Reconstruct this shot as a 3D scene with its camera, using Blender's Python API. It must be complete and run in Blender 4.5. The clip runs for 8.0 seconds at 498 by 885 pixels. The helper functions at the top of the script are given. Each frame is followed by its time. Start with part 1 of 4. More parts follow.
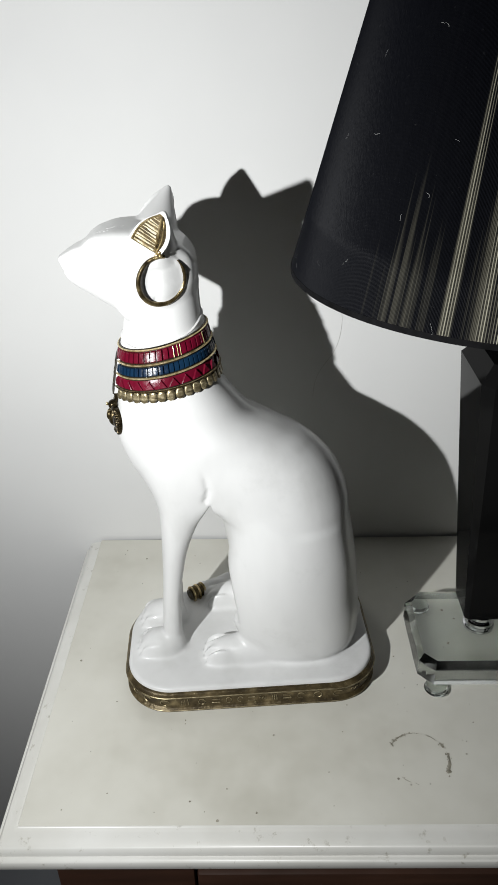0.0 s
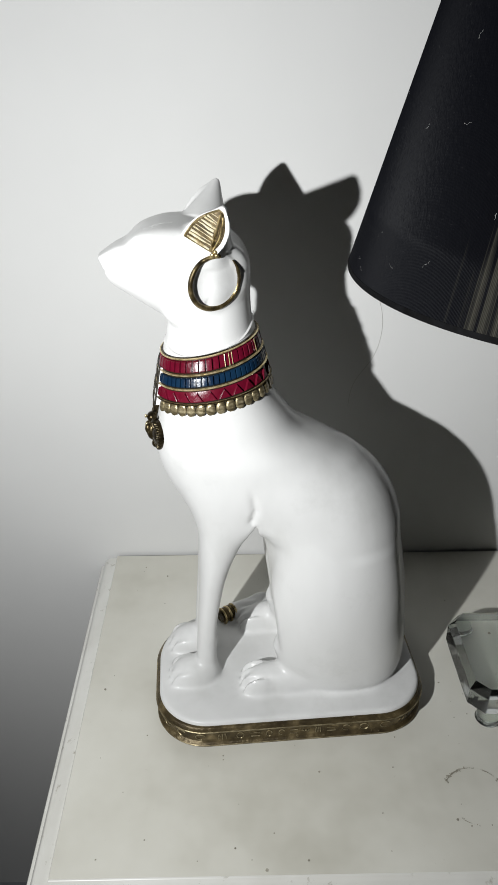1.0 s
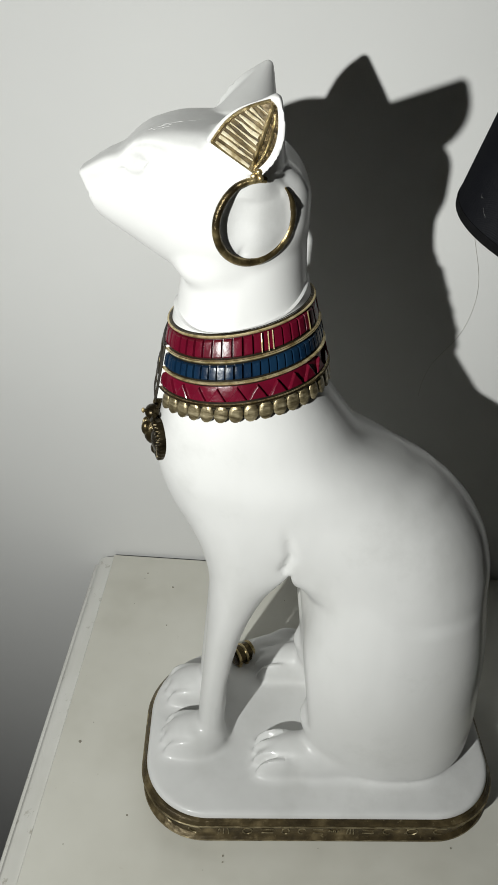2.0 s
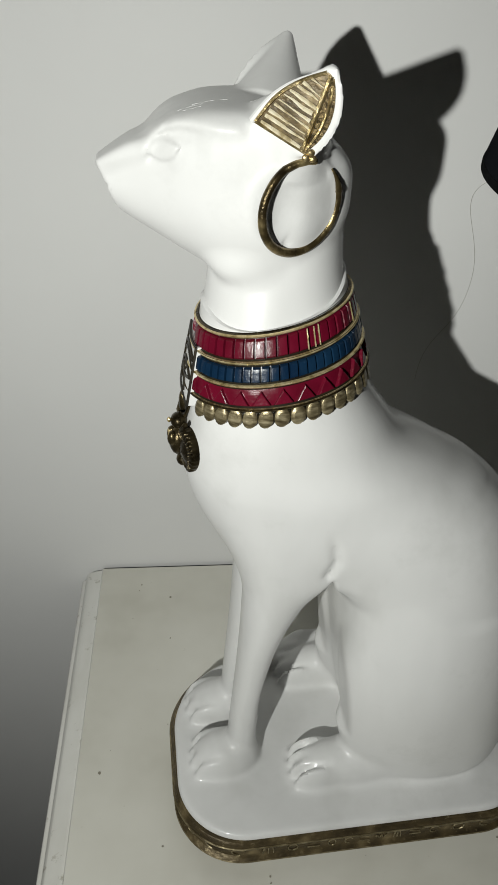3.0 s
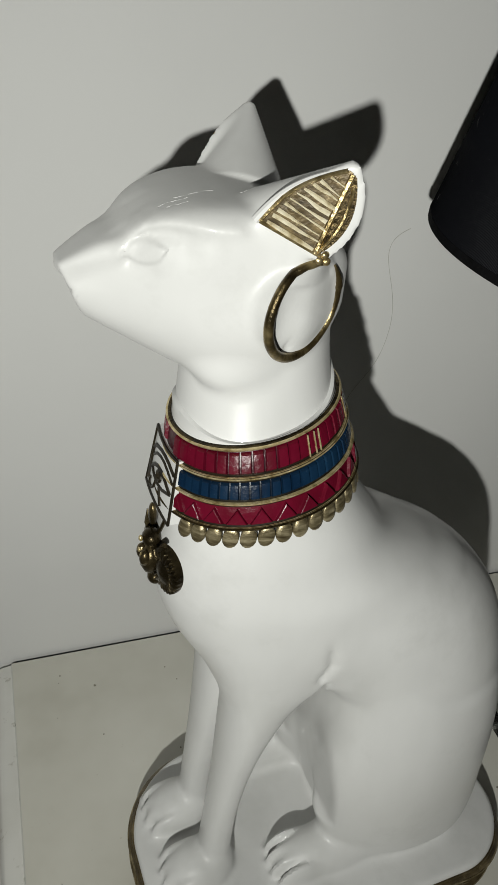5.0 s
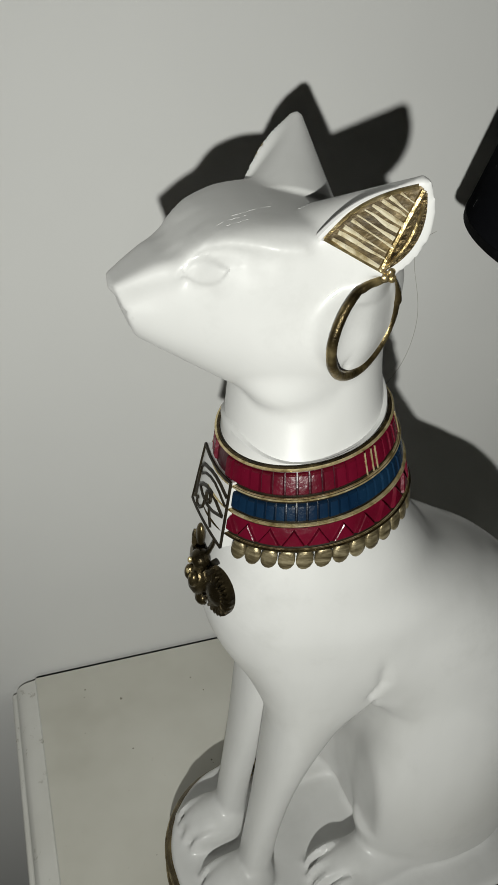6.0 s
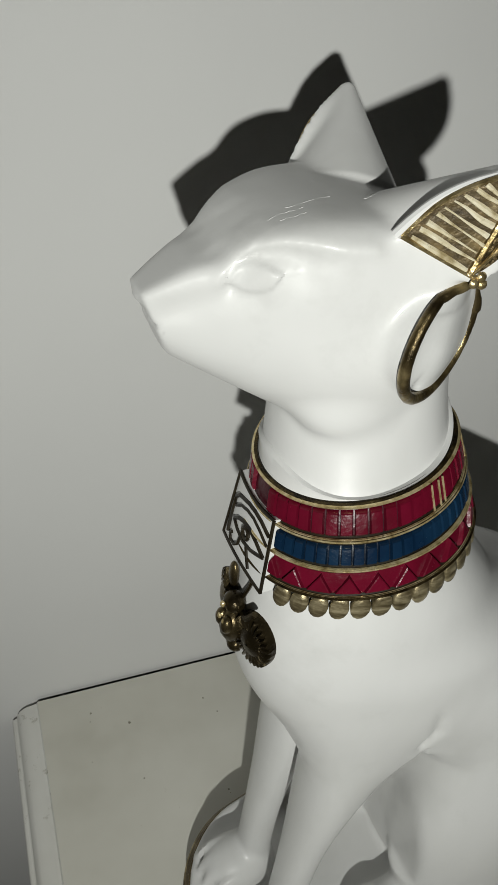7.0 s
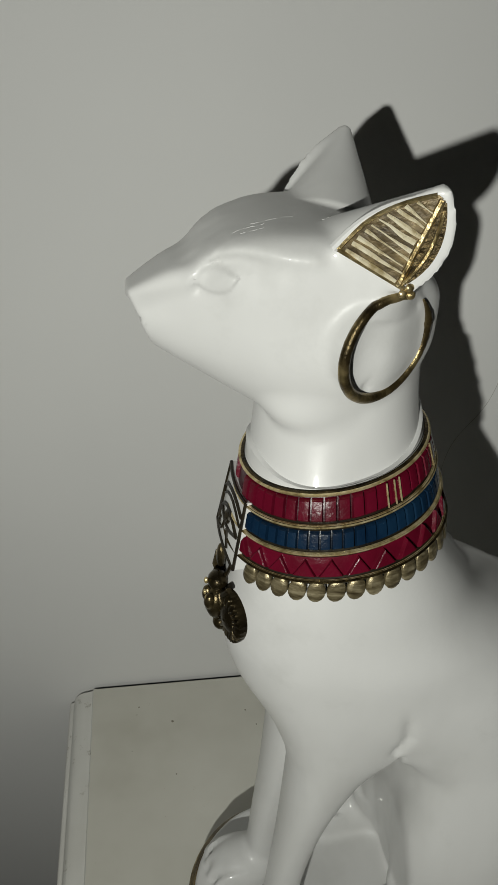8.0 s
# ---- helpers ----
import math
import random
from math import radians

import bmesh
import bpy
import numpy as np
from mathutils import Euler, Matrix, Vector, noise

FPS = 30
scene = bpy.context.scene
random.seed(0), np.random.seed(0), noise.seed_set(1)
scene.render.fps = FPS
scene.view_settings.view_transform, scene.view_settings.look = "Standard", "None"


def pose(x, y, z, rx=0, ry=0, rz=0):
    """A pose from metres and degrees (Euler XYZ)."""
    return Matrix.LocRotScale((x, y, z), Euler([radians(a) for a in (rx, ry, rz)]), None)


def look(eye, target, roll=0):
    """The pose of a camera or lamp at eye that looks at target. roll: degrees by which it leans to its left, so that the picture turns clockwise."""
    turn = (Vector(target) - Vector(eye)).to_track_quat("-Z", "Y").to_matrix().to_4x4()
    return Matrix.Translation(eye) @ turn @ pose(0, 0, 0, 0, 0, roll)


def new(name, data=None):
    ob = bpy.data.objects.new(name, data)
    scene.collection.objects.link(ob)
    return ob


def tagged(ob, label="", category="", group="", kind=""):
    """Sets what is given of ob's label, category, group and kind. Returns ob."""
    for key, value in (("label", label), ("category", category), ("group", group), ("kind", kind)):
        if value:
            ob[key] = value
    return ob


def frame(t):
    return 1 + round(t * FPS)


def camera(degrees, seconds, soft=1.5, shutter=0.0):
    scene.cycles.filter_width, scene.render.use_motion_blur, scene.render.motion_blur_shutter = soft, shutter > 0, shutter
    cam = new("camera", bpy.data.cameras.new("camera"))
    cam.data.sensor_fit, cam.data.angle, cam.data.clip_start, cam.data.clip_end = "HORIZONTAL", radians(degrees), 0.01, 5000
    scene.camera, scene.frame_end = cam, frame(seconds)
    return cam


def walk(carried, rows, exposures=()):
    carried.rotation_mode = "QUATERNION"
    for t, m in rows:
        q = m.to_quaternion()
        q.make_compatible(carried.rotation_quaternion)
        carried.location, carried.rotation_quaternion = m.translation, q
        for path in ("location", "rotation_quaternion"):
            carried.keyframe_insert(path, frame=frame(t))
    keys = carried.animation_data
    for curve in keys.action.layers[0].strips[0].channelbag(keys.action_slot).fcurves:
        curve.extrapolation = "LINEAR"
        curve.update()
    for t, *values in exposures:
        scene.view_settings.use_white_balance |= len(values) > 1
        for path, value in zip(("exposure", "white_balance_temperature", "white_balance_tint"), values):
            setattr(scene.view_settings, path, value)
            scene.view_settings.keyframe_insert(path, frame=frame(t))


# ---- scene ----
cam = camera(36.7, 8.0, soft=1.2)
EXPOSURES = [(0.0, 0.46, 6250, 14), (1.0, 0.32, 6250, 14), (1.5, 0.20, 6330, 12), (2.2, -0.02, 6420, 11), (3.5, -0.3, 6480, 10), (5.5, -0.42, 6550, 10), (7.0, -0.48, 6500, 10), (8.0, -0.75, 6600, 9)]
PATH = [
    (0, (0.039, -0.783, 1.295), (-0.001, 0.947, 0.293), -1.5),
    (0.5, (0.017, -0.762, 1.29), (-0.011, 0.966, 0.284), -1.1),
    (1, (-0.022, -0.732, 1.282), (0.001, 0.997, 0.277), -0.3),
    (1.5, (-0.013, -0.64, 1.272), (-0.017, 1.074, 0.242), 1.6),
    (2, (-0.026, -0.552, 1.223), (-0.081, 1.095, 0.091), 2.4),
    (2.2, (-0.045, -0.549, 1.222), (-0.07, 1.102, 0.094), 1.5),
    (3.3, (-0.085, -0.513, 1.211), (0.092, 1.107, 0.051), 2.8),
    (3.5, (-0.085, -0.509, 1.212), (0.111, 1.111, 0.056), 3.2),
    (4, (-0.093, -0.503, 1.226), (0.194, 1.127, 0.103), 3.3),
    (4.2, (-0.105, -0.494, 1.228), (0.207, 1.135, 0.11), 3.5),
    (5.3, (-0.15, -0.442, 1.227), (0.458, 1.087, 0.091), 5.2),
    (5.5, (-0.155, -0.439, 1.226), (0.43, 1.095, 0.084), 4.8),
    (6, (-0.162, -0.433, 1.23), (0.422, 1.103, 0.091), 4.1),
    (6.5, (-0.16, -0.41, 1.226), (0.44, 1.112, 0.075), 3.4),
    (7, (-0.165, -0.384, 1.217), (0.438, 1.12, 0.044), 4.2),
    (7.5, (-0.15, -0.396, 1.2), (0.243, 1.173, 0.023), 3.6),
    (8, (-0.119, -0.437, 1.22), (0.146, 1.228, 0.145), 2.3),
]
walk(cam, [(t, look(eye, target, roll)) for t, eye, target, roll in PATH], EXPOSURES)

# ---- world and light ----
world = bpy.data.worlds.new("dark_room")
scene.world = world
world.use_nodes = True
world.node_tree.nodes["Background"].inputs[0].default_value = (0.62, 0.72, 0.85, 1)
world.node_tree.nodes["Background"].inputs[1].default_value = 0.002

FLASH_EYE, FLASH_AIM = (-0.320, -0.775, 1.225), (0.09, 0.0, 1.04)
flash = new("torch_light", bpy.data.lights.new("torch_light", "AREA"))
flash.data.shape, flash.data.size, flash.data.energy = "DISK", 0.014, 3.4
flash.data.spread = radians(130)
flash.data.color = (0.985, 1.0, 0.945)
flash.matrix_world = look(FLASH_EYE, FLASH_AIM)


# ---- materials ----
def material(name):
    m = bpy.data.materials.new(name)
    m.use_nodes = True
    nt = m.node_tree
    b = nt.nodes["Principled BSDF"]
    return m, nt, b


def noise_tex(nt, scale, detail=4.0, rough=0.55, coords="Object", stretch=None):
    tc = nt.nodes.new("ShaderNodeTexCoord")
    n = nt.nodes.new("ShaderNodeTexNoise")
    n.inputs["Scale"].default_value, n.inputs["Detail"].default_value, n.inputs["Roughness"].default_value = scale, detail, rough
    if stretch:
        mp = nt.nodes.new("ShaderNodeMapping")
        mp.inputs["Scale"].default_value = stretch
        nt.links.new(tc.outputs[coords], mp.inputs["Vector"])
        nt.links.new(mp.outputs["Vector"], n.inputs["Vector"])
    else:
        nt.links.new(tc.outputs[coords], n.inputs["Vector"])
    return n.outputs["Fac"]


def ramp(nt, fac, stops):
    r = nt.nodes.new("ShaderNodeValToRGB")
    el = r.color_ramp.elements
    while len(el) < len(stops):
        el.new(0.5)
    for e, (p, c) in zip(el, stops):
        e.position, e.color = p, (*c, 1)
    nt.links.new(fac, r.inputs["Fac"])
    return r.outputs["Color"]


def mix(nt, a, b, fac, mode="MIX"):
    n = nt.nodes.new("ShaderNodeMix")
    n.data_type, n.blend_type = "RGBA", mode
    for socket, v in ((n.inputs[6], a), (n.inputs[7], b), (n.inputs[0], fac)):
        if isinstance(v, (int, float)):
            socket.default_value = v
        elif isinstance(v, tuple):
            socket.default_value = (*v, 1)
        else:
            nt.links.new(v, socket)
    return n.outputs[2]


def bump(nt, b, height, strength, distance=0.001):
    n = nt.nodes.new("ShaderNodeBump")
    n.inputs["Strength"].default_value, n.inputs["Distance"].default_value = strength, distance
    nt.links.new(height, n.inputs["Height"])
    nt.links.new(n.outputs["Normal"], b.inputs["Normal"])


def surface(name, stops, scale, rough=(0.4, 0.6), metal=0.0, fine=None, bumps=(0.1, 300.0), coat=0.0, spec=0.5, stretch=None, detail=4.0):
    """A mottled surface: colour stops over a broad noise, a finer speckle, roughness that varies, and a fine relief."""
    m, nt, b = material(name)
    broad = noise_tex(nt, scale, detail, stretch=stretch)
    col = ramp(nt, broad, stops)
    if fine:
        f_scale, f_lo, f_hi, f_col = fine
        speck = noise_tex(nt, f_scale, 6.0, 0.7)
        mask = ramp(nt, speck, [(f_lo, (0, 0, 0)), (f_hi, (1, 1, 1))])
        col = mix(nt, col, f_col, mask)
    nt.links.new(col, b.inputs["Base Color"])
    rr = nt.nodes.new("ShaderNodeMapRange")
    rr.inputs["To Min"].default_value, rr.inputs["To Max"].default_value = rough
    nt.links.new(noise_tex(nt, scale * 2.7, 5.0), rr.inputs["Value"])
    nt.links.new(rr.outputs["Result"], b.inputs["Roughness"])
    b.inputs["Metallic"].default_value = metal
    b.inputs["Coat Weight"].default_value = coat
    b.inputs["Coat Roughness"].default_value = 0.08
    b.inputs["Specular IOR Level"].default_value = spec
    if bumps:
        bump(nt, b, noise_tex(nt, bumps[1], 5.0, 0.6), bumps[0])
    return m


M_WALL = surface("matte_wall_paint", [(0.3, (0.63, 0.63, 0.62)), (0.7, (0.70, 0.70, 0.685))], 2.2, (0.75, 0.9), bumps=(0.12, 55.0), spec=0.2)
# near black so that unseen surfaces return little light into the shadows
M_ROOM = surface("low_bounce_dark_paint", [(0.3, (0.055, 0.055, 0.055)), (0.7, (0.08, 0.08, 0.078))], 1.5, (0.8, 0.9), spec=0.2)
M_FLOOR = surface("grey_floor", [(0.3, (0.22, 0.23, 0.25)), (0.7, (0.30, 0.31, 0.33))], 3.0, (0.5, 0.7))
M_TOP = surface("aged_white_paint", [(0.28, (0.52, 0.505, 0.435)), (0.46, (0.63, 0.617, 0.548)), (0.72, (0.72, 0.71, 0.645))], 7.5, (0.32, 0.5), fine=(190.0, 0.66, 0.80, (0.40, 0.37, 0.29)), bumps=(0.10, 90.0))
M_EDGE = surface("worn_white_moulding", [(0.3, (0.60, 0.59, 0.54)), (0.7, (0.74, 0.735, 0.70))], 9.0, (0.28, 0.45), fine=(90.0, 0.60, 0.72, (0.36, 0.34, 0.28)), bumps=(0.15, 70.0))
M_WOOD = surface("dark_mahogany", [(0.2, (0.022, 0.011, 0.007)), (0.5, (0.040, 0.019, 0.012)), (0.8, (0.066, 0.031, 0.019))], 9.0, (0.3, 0.5), stretch=(1.0, 1.0, 9.0), bumps=(0.15, 80.0))
M_STAIN = surface("brown_grime", [(0.3, (0.15, 0.135, 0.10)), (0.55, (0.32, 0.30, 0.24)), (0.7, (0.50, 0.48, 0.42))], 140.0, (0.6, 0.8))
M_WHITE = surface("white_lacquer", [(0.26, (0.53, 0.53, 0.515)), (0.44, (0.615, 0.615, 0.605)), (0.70, (0.665, 0.665, 0.655))], 16.0, (0.30, 0.48), fine=(14.0, 0.56, 0.95, (0.50, 0.50, 0.485)), bumps=(0.26, 30.0), spec=0.26, coat=0.32, stretch=(1.0, 1.0, 0.40))
M_RED = surface("crimson_enamel", [(0.3, (0.075, 0.003, 0.010)), (0.7, (0.125, 0.004, 0.018))], 60.0, (0.16, 0.34), fine=(420.0, 0.70, 0.80, (0.07, 0.003, 0.012)), bumps=(0.4, 200.0), coat=0.06, spec=0.22)
M_MAROON = surface("dark_crimson_groove", [(0.3, (0.026, 0.0015, 0.005)), (0.7, (0.052, 0.003, 0.009))], 60.0, (0.25, 0.4), bumps=(0.4, 240.0))
M_BLUE = surface("navy_enamel", [(0.3, (0.003, 0.013, 0.034)), (0.7, (0.007, 0.027, 0.058))], 60.0, (0.16, 0.34), fine=(420.0, 0.68, 0.80, (0.07, 0.11, 0.15)), bumps=(0.4, 200.0), coat=0.06, spec=0.22)
M_NAVY = surface("dark_blue_groove", [(0.3, (0.0015, 0.005, 0.013)), (0.7, (0.003, 0.010, 0.024))], 60.0, (0.25, 0.4), bumps=(0.4, 240.0))
M_GOLD = surface("antique_gold", [(0.30, (0.13, 0.09, 0.036)), (0.46, (0.42, 0.32, 0.15)), (0.66, (0.72, 0.58, 0.33))], 170.0, (0.24, 0.38), metal=0.85, fine=(480.0, 0.60, 0.76, (0.05, 0.035, 0.015)), bumps=(0.5, 420.0))
M_DISC = surface("scratched_bronze_gold", [(0.30, (0.08, 0.060, 0.030)), (0.50, (0.22, 0.180, 0.100)), (0.70, (0.48, 0.41, 0.26))], 110.0, (0.26, 0.44), metal=0.6, fine=(420.0, 0.62, 0.76, (0.05, 0.036, 0.017)), bumps=(0.3, 400.0), stretch=(1.0, 1.0, 5.0))
M_PENDANT = surface("dark_antique_bronze", [(0.30, (0.020, 0.015, 0.008)), (0.55, (0.060, 0.045, 0.021)), (0.80, (0.20, 0.155, 0.078))], 70.0, (0.20, 0.36), metal=0.8, fine=(420.0, 0.70, 0.84, (0.42, 0.34, 0.19)), bumps=(0.3, 380.0))
M_GILT = surface("bright_gilt", [(0.30, (0.22, 0.155, 0.060)), (0.45, (0.54, 0.43, 0.21)), (0.66, (0.80, 0.68, 0.42))], 230.0, (0.18, 0.32), metal=0.6, fine=(520.0, 0.62, 0.76, (0.09, 0.065, 0.028)), bumps=(0.4, 420.0))
M_RIB = surface("pale_gilt_rib", [(0.30, (0.40, 0.32, 0.17)), (0.45, (0.72, 0.64, 0.44)), (0.66, (0.86, 0.80, 0.62))], 230.0, (0.22, 0.36), metal=0.25, fine=(520.0, 0.66, 0.80, (0.16, 0.12, 0.05)), bumps=(0.4, 420.0))
M_RING = surface("dark_gold_hoop", [(0.34, (0.030, 0.021, 0.009)), (0.52, (0.120, 0.088, 0.038)), (0.72, (0.42, 0.33, 0.16))], 90.0, (0.22, 0.38), metal=0.75, fine=(420.0, 0.66, 0.82, (0.60, 0.50, 0.30)), bumps=(0.5, 380.0))
M_BRONZE = surface("tarnished_gold", [(0.32, (0.016, 0.011, 0.005)), (0.56, (0.070, 0.049, 0.019)), (0.76, (0.32, 0.245, 0.11))], 170.0, (0.22, 0.42), metal=0.8, fine=(420.0, 0.66, 0.82, (0.55, 0.46, 0.27)), bumps=(0.6, 380.0))
M_BAND = surface("worn_bronze_band", [(0.3, (0.034, 0.024, 0.011)), (0.55, (0.095, 0.070, 0.032)), (0.75, (0.24, 0.185, 0.095))], 70.0, (0.30, 0.5), metal=0.5, fine=(260.0, 0.60, 0.74, (0.34, 0.28, 0.16)), bumps=(0.7, 260.0))
M_DARK = surface("dark_patina_line", [(0.3, (0.008, 0.006, 0.004)), (0.7, (0.030, 0.023, 0.011))], 150.0, (0.35, 0.5), metal=0.3)
M_BROWN = surface("brown_gold_glaze", [(0.3, (0.030, 0.020, 0.008)), (0.5, (0.095, 0.066, 0.026)), (0.75, (0.26, 0.19, 0.085))], 130.0, (0.3, 0.5), metal=0.35, fine=(350.0, 0.62, 0.75, (0.45, 0.37, 0.20)), bumps=(0.5, 300.0), stretch=(1.0, 1.0, 2.2))
M_CHROME = surface("chrome", [(0.3, (0.70, 0.71, 0.72)), (0.7, (0.78, 0.79, 0.80))], 40.0, (0.06, 0.14), metal=1.0, bumps=None)
M_BLACK = surface("black_crystal", [(0.3, (0.004, 0.004, 0.004)), (0.7, (0.008, 0.008, 0.008))], 8.0, (0.03, 0.08), bumps=None, spec=0.035)
M_TRIM = surface("black_ribbon", [(0.3, (0.004, 0.004, 0.004)), (0.7, (0.008, 0.008, 0.009))], 150.0, (0.6, 0.8), bumps=(0.3, 600.0), spec=0.03)
M_HAIR = surface("grey_hair", [(0.3, (0.34, 0.33, 0.30)), (0.7, (0.44, 0.43, 0.40))], 40.0, (0.4, 0.6))
M_LINT = surface("pale_lint", [(0.3, (0.35, 0.35, 0.34)), (0.7, (0.55, 0.55, 0.53))], 40.0, (0.7, 0.9))


def glass():
    m, nt, b = material("clear_crystal")
    b.inputs["Base Color"].default_value = (0.91, 0.945, 0.928, 1)
    b.inputs["Transmission Weight"].default_value = 1.0
    b.inputs["IOR"].default_value = 1.38
    nt.links.new(ramp(nt, noise_tex(nt, 30.0), [(0.3, (0.02, 0.02, 0.02)), (0.8, (0.09, 0.09, 0.09))]), b.inputs["Roughness"])
    return m


def thread():
    """Satin thread wound down the shade: black, with its pale yellowish sheen put into the strands' colour."""
    m, nt, b = material("black_satin_thread")
    geo = nt.nodes.new("ShaderNodeAttribute")
    geo.attribute_name = "strand_sheen"
    # upper stops are the satin highlight, painted as pale thread colour
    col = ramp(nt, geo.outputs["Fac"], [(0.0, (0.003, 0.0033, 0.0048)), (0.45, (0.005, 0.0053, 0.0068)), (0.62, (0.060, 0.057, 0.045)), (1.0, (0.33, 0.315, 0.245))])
    dust = ramp(nt, noise_tex(nt, 260.0, 6.0, 0.7), [(0.66, (0, 0, 0)), (0.78, (0.6, 0.6, 0.6))])
    nt.links.new(mix(nt, col, (0.09, 0.09, 0.09), dust), b.inputs["Base Color"])
    b.inputs["Roughness"].default_value = 0.48
    b.inputs["Specular IOR Level"].default_value = 0.04
    bump(nt, b, noise_tex(nt, 700.0, 3.0, stretch=(1, 1, 0.25)), 0.4, 0.0006)
    return m


M_GLASS, M_THREAD = glass(), thread()


# ---- mesh helpers ----
def smooth_mesh(me, angle=35.0):
    me.polygons.foreach_set("use_smooth", np.ones(len(me.polygons), dtype=bool))
    me.set_sharp_from_angle(angle=radians(angle))


def part(name, bm, mat, parent=None, label="", angle=35.0):
    me = bpy.data.meshes.new(name)
    bmesh.ops.recalc_face_normals(bm, faces=bm.faces)
    bm.to_mesh(me)
    bm.free()
    me.materials.append(mat)
    smooth_mesh(me, angle)
    ob = new(name, me)
    ob.parent = parent
    return tagged(ob, label)


def box(lo, hi, bevel=0.0, segments=2):
    bm = bmesh.new()
    bmesh.ops.create_cube(bm, size=1)
    for v in bm.verts:
        v.co = Vector([lo[i] + (v.co[i] + 0.5) * (hi[i] - lo[i]) for i in range(3)])
    if bevel:
        bmesh.ops.bevel(bm, geom=bm.edges[:], offset=bevel, segments=segments, affect="EDGES", profile=0.6)
    return bm


def rings(loops, cap=True):
    """A skin over closed loops of equal length."""
    bm = bmesh.new()
    rows = [[bm.verts.new(p) for p in loop] for loop in loops]
    n = len(rows[0])
    for a, b in zip(rows, rows[1:]):
        for i in range(n):
            bm.faces.new((a[i], a[(i + 1) % n], b[(i + 1) % n], b[i]))
    if cap:
        bm.faces.new(rows[0][::-1])
        bm.faces.new(rows[-1])
    return bm


def lathe(profile, n=48, centre=(0, 0)):
    return rings([[(centre[0] + r * math.cos(2 * math.pi * i / n), centre[1] + r * math.sin(2 * math.pi * i / n), z) for i in range(n)] for r, z in profile])


# ---- setting ----
TOP = 0.70


def setting(name, lo, hi, mat, label, category):
    return tagged(part(name, box(lo, hi), mat), label, category, kind="structure")


setting("wall_north", (-2.6, 0.0, 0.0), (2.6, 0.12, 2.5), M_WALL, "smooth off-white painted wall behind the cabinet", "wall")
# unseen enclosure, its dark colour chosen only to keep bounce low
setting("wall_south", (-2.6, -4.12, 0.0), (2.6, -4.0, 2.5), M_ROOM, "unseen wall across the room, coloured dark to cut bounced light", "wall")
setting("wall_west", (-2.72, -4.12, 0.0), (-2.6, 0.12, 2.5), M_ROOM, "unseen side wall of the room, coloured dark to cut bounced light", "wall")
setting("wall_east", (2.6, -4.12, 0.0), (2.72, 0.12, 2.5), M_ROOM, "unseen end wall of the room, coloured dark to cut bounced light", "wall")
setting("ceiling", (-2.72, -4.12, 2.5), (2.72, 0.12, 2.6), M_ROOM, "unseen ceiling of the room, coloured dark to cut bounced light", "ceiling")
setting("floor", (-2.72, -4.12, -0.1), (2.72, 0.12, 0.0), M_FLOOR, "dull grey floor in deep shade", "floor")

# ---- the cabinet ----
LEFT, RIGHT, FRONT, BACK = -0.174, 0.62, -0.398, -0.004


